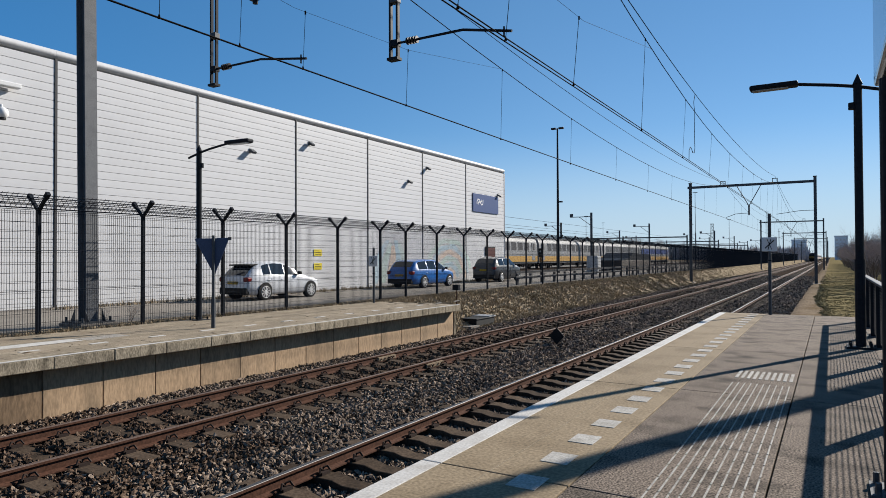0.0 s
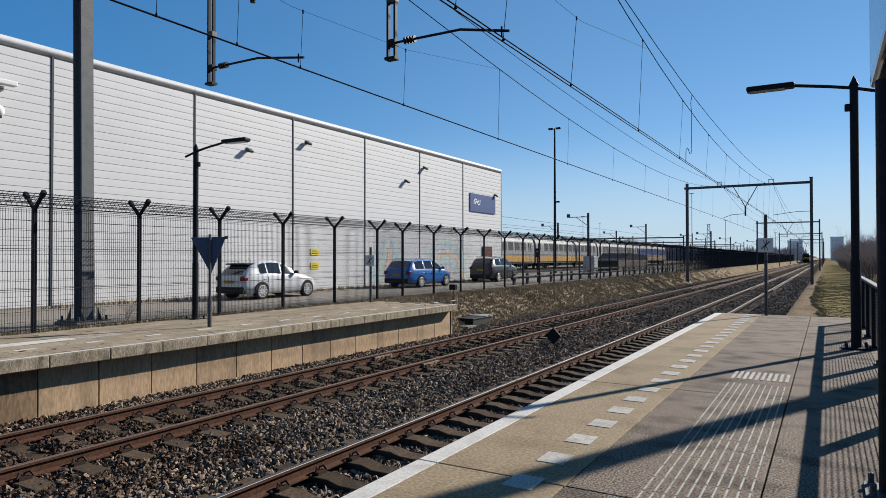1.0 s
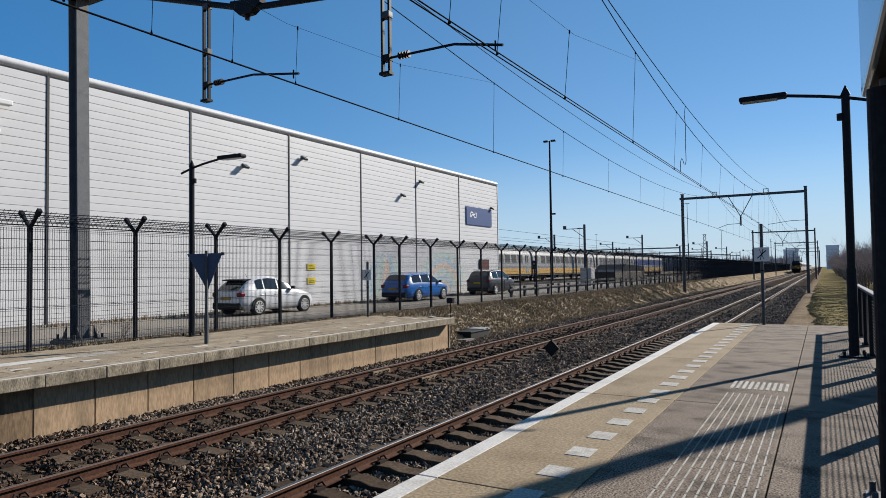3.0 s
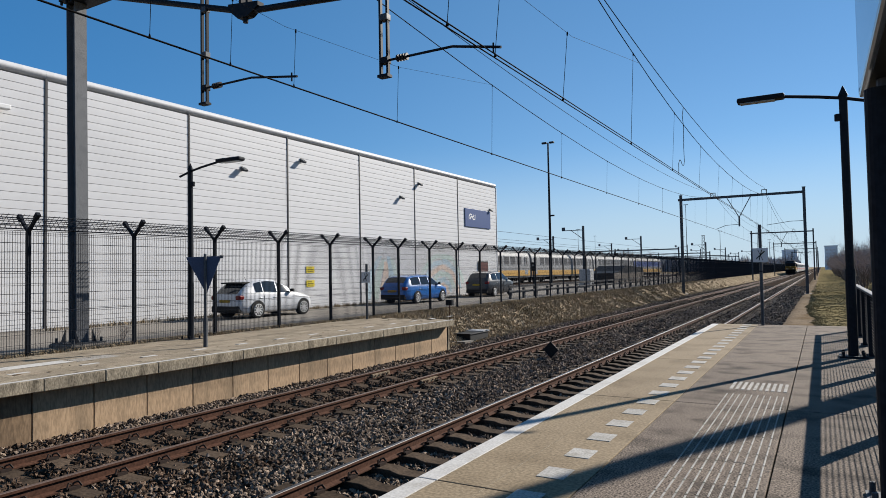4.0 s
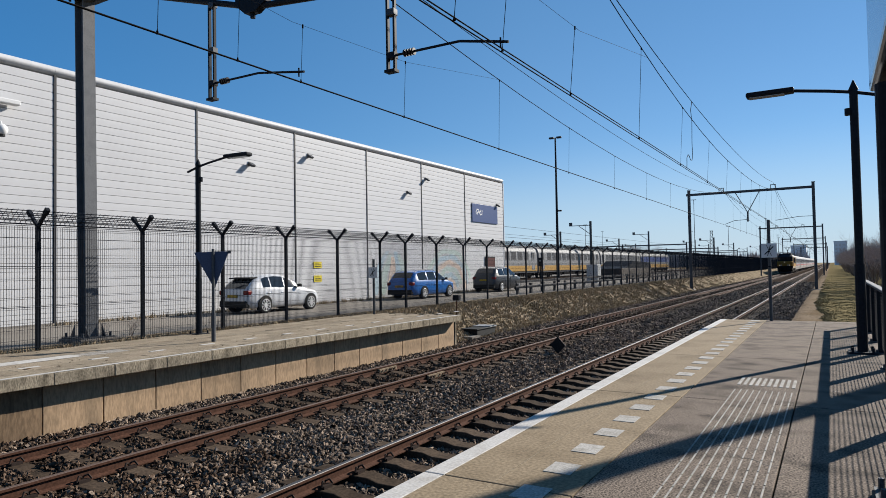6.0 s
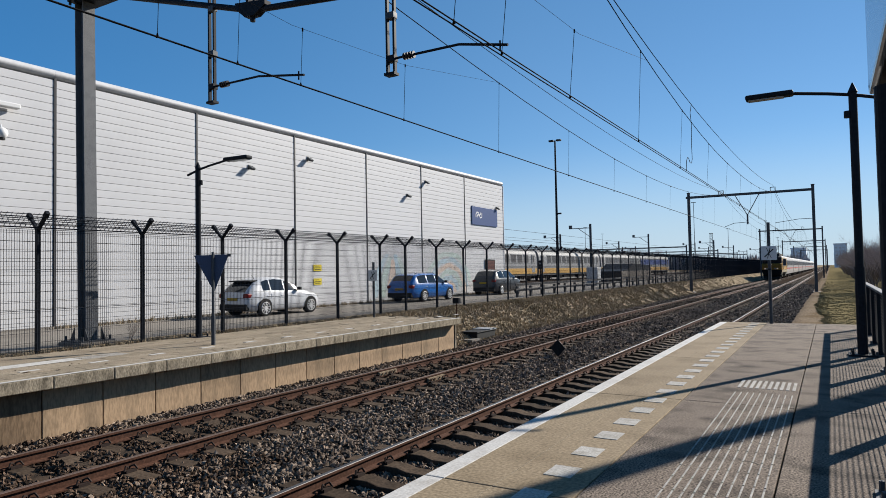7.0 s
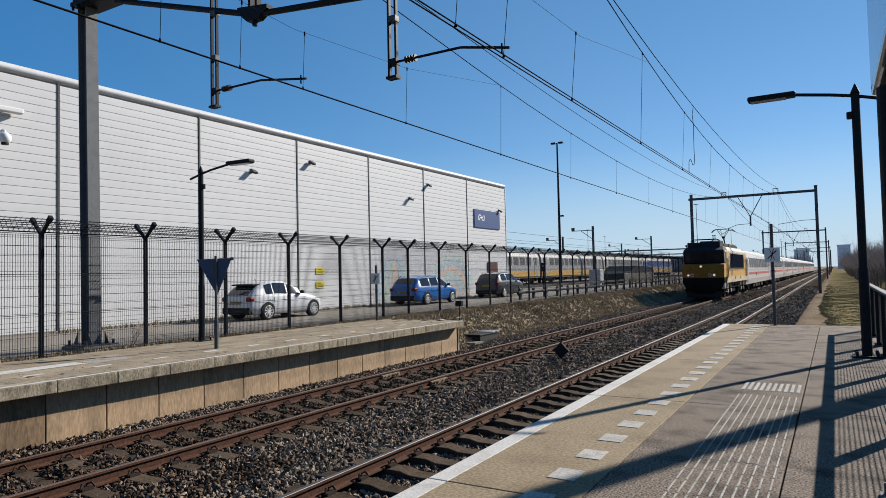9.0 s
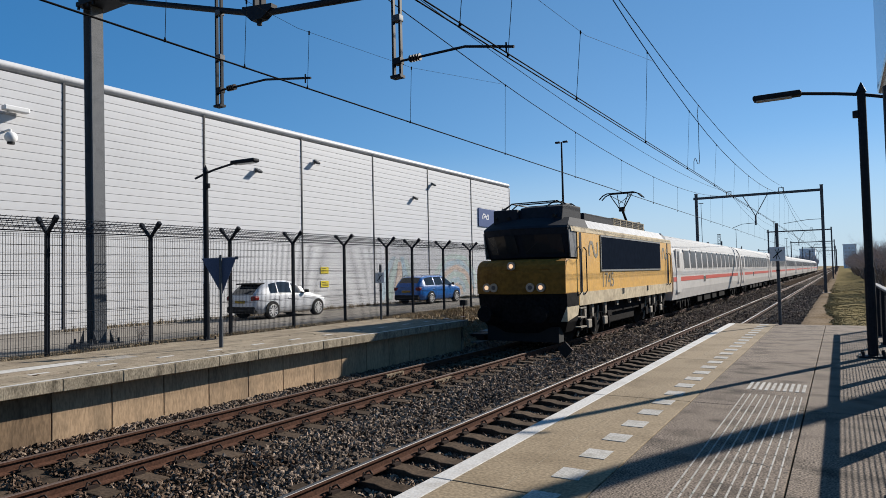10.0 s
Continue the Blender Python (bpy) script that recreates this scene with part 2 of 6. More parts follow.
def build_ground():
    xs = [-3000, -900, -300, -120, -60, -40, -30, -24, -20.9, -17, -15, -14.4]
    xs += [round(-14 + 0.2 * i, 2) for i in range(18)] + [-10.3, -7, -4, -1.8, -1.7, -1.6, -1.5, -1.35, -1.1, -0.9, -0.8, -0.7, -0.6, -0.5, -0.4, -0.3, -0.15, 0, 0.5, 1, 2, 3, 4.5, 7, 12, 30, 80, 300, 900, 3000]
    ys = [-600, -120, -30, -8, 0] + [round(6 + 0.35 * i, 2) for i in range(110)] + [46 + 1.5 * i for i in range(40)] + [110, 130, 160, 200, 260, 350, 500, 900, 1800, 4500]
    me = bpy.data.meshes.new("ground")
    verts = [(x, y, ground_height(x, y)) for y in ys for x in xs]
    w = len(xs)
    faces = [(j * w + i, j * w + i + 1, (j + 1) * w + i + 1, (j + 1) * w + i) for j in range(len(ys) - 1) for i in range(w - 1)]
    me.from_pydata(verts, [], faces)
    for k in ("grass", "verge", "path", "asphalt", "ballast"):
        me.materials.append(M[k])
    for p in me.polygons:
        x, y = p.center.x, p.center.y
        edge = path_edge(y) + 0.12 * noise.noise((x * 3, y * 2, 5.0))
        p.material_index = 3 if x < -15 and y < 260 else 0 if x < -10.9 else 4 if x < -1.7 else 2 if x < edge else 1
        p.use_smooth = True
    return tagged(new("ground", me), "dry grass bank, asphalt yard and sandy path beside the railway", "ground", kind="structure")


build_ground()


def build_ballast():
    """Two track beds with a shallow dip between them, and loose stones near the platform."""
    prof = [(-10.95, -1.04), (-10.5, -1.0), (-9.95, -1.005), (-7.0, -1.005), (-6.4, -0.99), (-5.8, -1.005), (-5.03, -1.005), (-4.95, -1.075), (-3.66, -1.075), (-3.56, -1.005), (-2.1, -1.0), (-1.72, -1.03)]
    me = bpy.data.meshes.new("ballast_bed")
    ys = [-60, -20] + [0.5 * i for i in range(-10, 160)] + [80 + 4 * i for i in range(0, 60)] + [340, 420, 600, 1000]
    xs = np.linspace(-10.95, -1.72, 60)
    zs = np.interp(xs, [p[0] for p in prof], [p[1] for p in prof])
    verts = [(x, y, z + 0.07 * (-4.96 < x < -3.6) * min(1, max(0, (y - 18) / 8)) + 0.025 * noise.noise((x * 3, y * 3, 0))) for y in ys for x, z in zip(xs, zs)]
    w = len(xs)
    me.from_pydata([tuple(map(float, v)) for v in verts], [], [(j * w + i, j * w + i + 1, (j + 1) * w + i + 1, (j + 1) * w + i) for j in range(len(ys) - 1) for i in range(w - 1)])
    me.materials.append(M["ballast"])
    for p in me.polygons:
        p.use_smooth = True
    tagged(new("ballast_bed", me), "grey-brown crushed stone ballast under both tracks", "ballast", kind="structure")
    # loose stones
    r = np.random.default_rng(5)
    cube = np.array([(1, 0, 0), (-1, 0, 0), (0, 1, 0), (0, -1, 0), (0, 0, 1), (0, 0, -1), (.75, .7, .35), (-.75, -.65, -.3)])
    hull = bmesh.new()
    for c in cube:
        hull.verts.new(c)
    bmesh.ops.convex_hull(hull, input=hull.verts)
    bmesh.ops.triangulate(hull, faces=hull.faces)
    hull.verts.ensure_lookup_table()
    used = [v for v in hull.verts if v.link_faces]
    index = {v: i for i, v in enumerate(used)}
    tri = np.array([[index[v] for v in f.verts] for f in hull.faces])
    base = np.array([v.co[:] for v in used])
    hull.free()
    strips = [(-9, 1.5, 140), (1.5, 9, 820), (9, 16, 520), (16, 26, 250), (26, 45, 130), (45, 95, 50)]
    pts = []
    for y0, y1, density in strips:
        count = int((y1 - y0) * 9.5 * density)
        px, py = r.uniform(-10.85, -1.72, count), r.uniform(y0, y1, count)
        spill = r.uniform(0, 1, count) < 0.035
        px = np.where(spill, -1.75 + np.abs(r.normal(size=count)) * 0.14, px)
        pts.append(np.stack([px, py], 1))
    pts = np.concatenate(pts)
    near_rail = np.zeros(len(pts), bool)
    for c in (FAR_C, NEAR_C):
        for s in (-1, 1):
            near_rail |= abs(pts[:, 0] - c - s * GAUGE / 2) < 0.085
        on_sleeper = (abs(pts[:, 0] - c) < 1.27) & (abs((pts[:, 1] / 0.6) % 1 - 0.5) < 0.2)
        near_rail |= on_sleeper & (r.uniform(0, 1, len(pts)) < 0.93)
    near_rail |= (pts[:, 1] < END + 0.1) & (pts[:, 0] > -2.1)
    pts = pts[~near_rail]
    k = len(pts)
    size = 0.013 + 0.027 * r.uniform(0, 1, k) ** 1.4 * (1 + 0.25 * (pts[:, 1] > 14) + 0.5 * (pts[:, 1] > 24) + 0.7 * (pts[:, 1] > 45))
    z = np.interp(pts[:, 0], [p[0] for p in prof], [p[1] for p in prof]) + 0.07 * ((pts[:, 0] > -4.96) & (pts[:, 0] < -3.6)) * np.clip((pts[:, 1] - 18) / 8, 0, 1) + size * 0.35 + r.uniform(0, 0.03, k)
    q = r.normal(size=(k, 4))
    q /= np.linalg.norm(q, axis=1)[:, None]
    a, b, c, d = q.T
    rot = np.stack([np.stack([1 - 2 * (c * c + d * d), 2 * (b * c - a * d), 2 * (b * d + a * c)], -1),
                    np.stack([2 * (b * c + a * d), 1 - 2 * (b * b + d * d), 2 * (c * d - a * b)], -1),
                    np.stack([2 * (b * d - a * c), 2 * (c * d + a * b), 1 - 2 * (b * b + c * c)], -1)], 1)
    shape = base[None] * r.uniform(0.72, 1.22, (k, len(base), 1)) * np.array([1.4, 0.95, 0.55])
    v = np.einsum("kij,kvj->kvi", rot, shape) * size[:, None, None] + np.stack([pts[:, 0], pts[:, 1], z], 1)[:, None, :]
    f = tri[None] + (np.arange(k) * len(base))[:, None, None]
    me = bpy.data.meshes.new("ballast_stones")
    me.vertices.add(k * len(base))
    me.vertices.foreach_set("co", v.astype(np.float32).ravel())
    me.loops.add(f.size)
    me.loops.foreach_set("vertex_index", f.astype(np.int32).ravel())
    me.polygons.add(f.size // 3)
    me.polygons.foreach_set("loop_start", np.arange(0, f.size, 3, dtype=np.int32))
    me.update(calc_edges=True)
    me.shade_flat()
    me.materials.append(M["stone"]), me.materials.append(M["rustbrown"])
    # rust-stained under the far track; the near left corner takes the same darker tone
    rusty = (abs(pts[:, 0] - FAR_C) < 1.05 + 0.25 * r.normal(size=k)) | ((pts[:, 1] < 6.5) & (pts[:, 0] < -6.2) & (r.uniform(0, 1, k) < 0.7))
    me.polygons.foreach_set("material_index", np.repeat(rusty, len(tri)).astype(np.int32))
    tagged(new("ballast_stones", me), "loose angular brown-grey ballast stones between the rails", "ballast", kind="stuff")


build_ballast()


# ---- tracks ----
def rail_profile(x):
    h = RAIL
    return [(x - 0.07, h - 0.16), (x + 0.07, h - 0.16), (x + 0.07, h - 0.145), (x + 0.012, h - 0.125), (x + 0.010, h - 0.045),
            (x + 0.036, h - 0.032), (x + 0.036, h - 0.004), (x - 0.036, h - 0.004), (x - 0.036, h - 0.032), (x - 0.010, h - 0.045), (x - 0.012, h - 0.125), (x - 0.07, h - 0.145)]


def build_track(name, c, head, label):
    t = thing(name, label=label, category="railway track", kind="structure")
    for s in (-1, 1):
        x = c + s * GAUGE / 2
        rail = part("rail", prism(N(), rail_profile(x), -80, 900), M["rust"], t, "rusty flat-bottomed steel rail")
        part("rail_head", prism(N(), [(x - 0.033, RAIL - 0.006), (x + 0.033, RAIL - 0.006), (x + 0.027, RAIL), (x - 0.027, RAIL)], -80, 900), head, rail, "worn shiny running surface")
    # twin-block look: low middle, raised ends
    outline = [(-1.28, -0.26), (1.28, -0.26), (1.28, 0.0), (0.45, 0.0), (0.3, -0.035), (-0.3, -0.035), (-0.45, 0.0), (-1.28, 0.0)]
    me = to_mesh("sleeper", prism(N(), outline, -0.125, 0.125), M["sleeper"], bevel=0.012)
    clips = N()
    for i in range(-18, 140):
        y = 0.3 + 0.6 * i
        piece("sleeper", me, t, (c, y, RAIL - 0.155))
        if i < 90:
            for s in (-1, 1):
                for e in (-1, 1):
                    x = c + s * GAUGE / 2 + e * 0.09
                    box(clips, x - 0.035, x + 0.035, y - 0.07, y + 0.07, RAIL - 0.155, RAIL - 0.12)
                    path_tube(clips, [(x + e * 0.02, y - 0.09, RAIL - 0.13), (x, y - 0.06, RAIL - 0.075), (x - e * 0.02, y - 0.02, RAIL - 0.085), (x - e * 0.03, y, RAIL - 0.12), (x - e * 0.02, y + 0.02, RAIL - 0.085), (x, y + 0.06, RAIL - 0.075), (x + e * 0.02, y + 0.09, RAIL - 0.13)], 0.012, 5)
    part("rail_clips", clips, M["clip"], t)["kind"] = "stuff"
    rest = N()
    for i in range(140, 520):
        y = 0.3 + 0.6 * i
        box(rest, c - 1.28, c + 1.28, y - 0.125, y + 0.125, RAIL - 0.3, RAIL - 0.155)
    part("far_sleepers", rest, M["sleeper"], t)["kind"] = "stuff"
    return t


far_track = build_track("railway_track", FAR_C, M["dullhead"], "brown rusty rails on concrete sleepers in ballast")
near_track = build_track("railway_track", NEAR_C, M["railhead"], "rails with bright worn heads on concrete sleepers beside platform")


# ---- platform on the near side ----
def build_near_platform():
    t = thing("platform_near", label="concrete station platform with tan safety strip and tactile paving", category="platform", kind="structure")
    part("platform_core", prism(N(), [(EDGE + 0.25, -1.3), (1.6, -1.3), (1.6, -0.12), (EDGE + 0.25, -0.12)], -14, END - 0.02), M["concrete"], t)
    part("edge_beam", prism(N(), [(EDGE, -0.2), (EDGE + 0.3, -0.2), (EDGE + 0.3, -0.11), (EDGE, -0.11)], -14, END), M["concrete"], t)
    joints = [-14.0] + [7.70 - 3.62 * k for k in range(5, -1, -1)] + [11.32, 14.94, END]
    joints = sorted(set(j for j in joints if -14 <= j <= END))
    strips = [("edge_slab", EDGE, EDGE + 0.16, M["whitepaint"]), ("tan_slab", EDGE + 0.164, -1.487, M["tan"]),
              ("paving_slab", -1.478, -0.372, M["aggregate"]), ("outer_slab", -0.360, 1.6, M["aggregate"])]
    for name, x0, x1, mat in strips:
        for a, b in zip(joints, joints[1:]):
            part(name, box(N(), x0, x1, a + 0.007, b - 0.007, -0.12, 0.0), mat, t, bevel=0.006)
    for a, b in zip(joints, joints[1:]):
        part("coating_seam", box(N(), -2.059, -2.055, a + 0.01, b - 0.01, 0.0, 0.0012), M["coping"], t)
    crack = N()
    pts = [(-0.80, 5.62), (-0.66, 5.5), (-0.55, 5.47), (-0.46, 5.36), (-0.38, 5.33)]
    for (xa, ya), (xb, yb) in zip(pts, pts[1:]):
        d = Vector((yb - ya, xa - xb)).normalized() * 0.004
        crack.faces.new([crack.verts.new(c) for c in ((xa - d.x, ya - d.y, 0.0015), (xa + d.x, ya + d.y, 0.0015), (xb + d.x, yb + d.y, 0.0015), (xb - d.x, yb - d.y, 0.0015))])
    part("crack", crack, M["black"], t, "dark hairline crack in the paving")
    tile = to_mesh("marker_tile", box(N(), -0.103, 0.103, -0.13, 0.13, 0.0, 0.005), M["tile"], bevel=0.002)
    for i in range(-14, 27):
        piece("marker_tile", tile, t, (-1.742, 3.43 + 0.588 * i, 0.0))
    rib = to_mesh("tactile_rib", box(N(), -0.0065, 0.0065, -0.137, 0.137, 0.0, 0.005), M["rib"], bevel=0.002)
    for c in range(10):
        for j in range(-13, 18):
            piece("tactile_rib", rib, t, (-1.02 + 0.066 * c, 3.2 + 0.30 * j, 0.0))
    bar = to_mesh("tactile_bar", box(N(), -0.018, 0.018, -0.29, 0.29, 0.0, 0.006), M["tile"], bevel=0.002)
    for c in range(10):
        piece("tactile_bar", bar, t, (-1.02 + 0.066 * c, 9.05, 0.0))


build_near_platform()


def build_far_platform():
    t = thing("platform_far", label="weathered platform with tan precast wall and overhanging coping", category="platform", kind="structure")
    part("platform_core", box(N(), -13.55, LEDGE - 0.32, -14, LEND, -1.3, -0.06), M["concrete"], t)
    panel = to_mesh("wall_panel", box(N(), -0.06, 0.0, -0.482, 0.482, -1.15, -0.18), M["wallpanel"], bevel=0.008)
    dark_panel = to_mesh("wall_panel", box(N(), -0.06, 0.0, -0.482, 0.482, -1.15, -0.18), M["darkpanel"], bevel=0.008)
    stone = to_mesh("coping_stone", box(N(), -0.42, 0.0, -0.486, 0.486, -0.185, 0.0), M["coping"], bevel=0.012)
    y = LEND - 0.49
    for i in range(30):
        # panels before y = 5.5 take the darker, browner tone
        piece("wall_panel", dark_panel if y - 0.98 * i < 5.5 else panel, t, (LEDGE - 0.27, y - 0.03 - 0.98 * i, 0))
        piece("coping_stone", stone, t, (LEDGE + rng.uniform(-.004, .004), y - 0.98 * i, rng.uniform(-.003, .003)))
    part("edge_line", box(N(), LEDGE - 0.11, LEDGE - 0.02, -10, LEND - 0.02, 0.004, 0.008), M["whitepaint"], t, "worn white edge line")
    part("end_wall", box(N(), -13.5, LEDGE - 0.25, LEND, LEND + 0.08, -1.2, 0.0), M["coping"], t)
    paver = to_mesh("paver", box(N(), -0.147, 0.147, -0.297, 0.297, -0.06, 0.0), M["paver"], bevel=0.004)
    for i in range(10):
        for j in range(30):
            x = LEDGE - 0.57 - 0.3 * i
            yy = LEND - 0.3 - 0.6 * j - (0.3 if i % 2 else 0)
            piece("paver", paver, t, (x, yy, rng.uniform(-0.004, 0.003)))
    part("paving_beyond", box(N(), -13.5, LEDGE - 0.43, -14, LEND - 18.1, -0.06, 0.0), M["paver"], t)
    part("guide_strip", box(N(), -12.2, -11.8, -10, 6.95, 0.004, 0.009), M["whitepaint"], t, "worn white guidance strip")
    stud = to_mesh("tactile_bar", box(N(), -0.018, 0.018, -0.2, 0.2, 0, 0.006), M["rib"])
    for i in range(6):
        for j in range(2):
            piece("tactile_bar", stud, t, (-12.19 + 0.078 * i, 7.22 + 0.44 * j, 0.0))
    mark = to_mesh("white_marking", box(N(), -0.05, 0.05, -0.16, 0.16, 0, 0.007), M["whitepaint"])
    for i in range(16):
        piece("white_marking", mark, t, (LEDGE - 1.0, 2.2 + 1.17 * i, 0.0))


build_far_platform()

# ---- shed ----
BAYS = [11.41 + 5.36 * k for k in range(-5, 6)] + [44.2]


def build_shed():
    t = thing("industrial_shed", label="long light grey metal-clad depot building with rounded eaves", category="building")
    x0, back, top = SHED_X, SHED_X - 30, 7.8
    y0, y1 = BAYS[0], BAYS[-1]
    part("core", box(N(), back, x0 - 0.05, y0, y1 - 0.05, -0.4, top - 0.02), M["joint"], t)
    part("roof", prism(N(), [(back, top - 0.018), (x0 - 0.3, top - 0.018), (x0 - 0.3, top + 0.1), ((back + x0) / 2, top + 0.9), (back, top + 0.1)], y0, y1 - 0.1), M["gutter"], t)
    pitch, rows = 0.2565, 30
    h = pitch - 0.007
    for a, b in zip(BAYS, BAYS[1:]):
        prof = [(-0.045, 0.0), (0.0, 0.004), (0.0015, h * 0.5), (0.0, h - 0.006), (-0.012, h), (-0.045, h)]
        me = to_mesh("cladding_panel", prism(N(), prof, a + 0.05, b - 0.05), M["cladding"])
        for k in range(rows):
            piece("cladding_panel", me, t, (x0, 0, 0.068 + pitch * k))
        part("foot_strip", box(N(), x0 - 0.04, x0, a + 0.05, b - 0.05, 0.005, 0.062), M["cladding"], t)
    for b in BAYS[1:-1]:
        part("joint_cover", box(N(), x0 - 0.04, x0 + 0.022, b - 0.035, b + 0.035, -0.05, top), M["joint"], t)
    part("corner_trim", box(N(), x0 - 0.06, x0 + 0.03, y1 - 0.05, y1 + 0.03, -0.2, top), M["cladding"], t)
    part("end_wall", box(N(), back, x0 - 0.06, y1 - 0.05, y1, -0.4, top), M["cladding"], t)
    part("plinth", box(N(), x0 - 0.04, x0 + 0.06, y0, y1, -0.3, 0.0), M["plinth"], t)
    for a, b in zip(BAYS, BAYS[1:]):
        prof = [(x0 - 0.3 + 0.33 * math.cos(q), top + 0.16 + 0.19 * math.sin(q)) for q in np.linspace(-2.2, 2.0, 26)]
        mid = a + (b - a) * 0.62
        for c, d in ((a + 0.002, mid - 0.002), (mid + 0.002, b - 0.002)):
            part("eaves_gutter", prism(N(), prof, c, d), M["gutter"], t)
    return t


shed = build_shed()


# ---- security fence ----
def build_fence():
    t = thing("security_fence", label="tall dark welded-mesh security fence with Y-shaped tops", category="fence")
    step, y0 = 2.334, 7.2
    post = N()
    box(post, -0.035, 0.035, -0.035, 0.035, -0.3, 2.55)
    for s in (-1, 1):
        m = Matrix.Translation((0, 0, 2.52)) @ Matrix.Rotation(radians(46 * s), 4, "Y")
        box(post, -0.03, 0.03, -0.03, 0.03, 0.0, 0.48, m)
        box(post, -0.045, 0.045, -0.04, 0.04, 0.36, 0.5, m)
    post_me = to_mesh("post", post, M["darksteel"], bevel=0.005)
    def mesh_panel(r, line=0.0036):
        """A welded panel: close uprights and double line wires."""
        mesh = N()
        for i in range(48):
            y = 0.03 + (step - 0.06) * i / 47
            tube(mesh, (0.045, y, 0.04), (0.045, y, 2.52), r, 4, caps=False)
        for k in range(13):
            tube(mesh, (0.05, 0, 0.06 + 0.203 * k), (0.05, step, 0.06 + 0.203 * k), line, 4, caps=False)
            if k in (0, 4, 8, 12):
                tube(mesh, (0.055, 0, 0.10 + 0.203 * k), (0.055, step, 0.10 + 0.203 * k), 0.006, 4, caps=False)
        return to_mesh("mesh_panel", mesh, M["fencewire"])

    mesh_me, fine_me, mid_me, long_me, far_me = mesh_panel(0.0050), mesh_panel(0.0022), mesh_panel(0.0028), mesh_panel(0.0034), mesh_panel(0.0055, 0.005)
    top = N()
    for s in (-1, 1):
        for k in range(4):
            d = 0.08 + 0.115 * k
            x, z = s * d * math.sin(radians(46)), 2.52 + d * math.cos(radians(46))
            tube(top, (x, 0, z), (x, step, z), 0.0085, 4, caps=False)
        for i in range(24):
            y = step * i / 24
            a = (s * 0.06 * 0.72, y, 2.52 + 0.06 * 0.69)
            tube(top, a, (s * 0.46 * 0.72, y + 0.05, 2.52 + 0.46 * 0.69), 0.005, 4, caps=False)
    top_me = to_mesh("top_mesh", top, M["fencewire"])
    ys = [y0 + 2.334 * i for i in range(-5, 6)] + [20.49 + 2.265 * i for i in range(150)]
    z = -0.05
    for i, y in enumerate(ys[:-1]):
        piece("post", post_me, t, (FENCE_X, y, z))
        if i < 86:
            k = (ys[i + 1] - y) / step
            piece("mesh_panel", mesh_me if y < 24 else fine_me if y < 50 else mid_me if y < 72 else long_me if y < 105 else far_me, t, (FENCE_X, y, z), (1, k, 1))
            piece("top_mesh", top_me, t, (FENCE_X, y, z), (1, k, 1))
    y0, step = ys[86] - 80 * 2.265, 2.265
    far = N()
    for i in range(80, 150):
        y = y0 + step * i
        for k in range(10):
            tube(far, (FENCE_X, y, 0.1 + 0.25 * k), (FENCE_X, y + step, 0.1 + 0.25 * k), 0.012, 4, caps=False)
        for k in range(12):
            tube(far, (FENCE_X, y + 0.2 * k, 0), (FENCE_X, y + 0.2 * k, 2.4), 0.022, 4, caps=False)
    part("far_mesh", far, M["fencewire"], t)["kind"] = "stuff"
    return t


build_fence()


# ---- catenary ----
PORTALS = [8.9, 66.0, 139.0, 207.0, 272.0, 336.0]


def mast(bm, x, y, z0, z1, w=0.2):
    """H-section column: two flanges and a web."""
    h, f = w / 2, 0.018
    prism(bm, [(x - h, y - h), (x + h, y - h), (x + h, y - h + f), (x + 0.01, y - h + f), (x + 0.01, y + h - f), (x + h, y + h - f),
               (x + h, y + h), (x - h, y + h), (x - h, y + h - f), (x - 0.01, y + h - f), (x - 0.01, y - h + f), (x - h, y - h + f)], z0, z1, "z")
    return bm


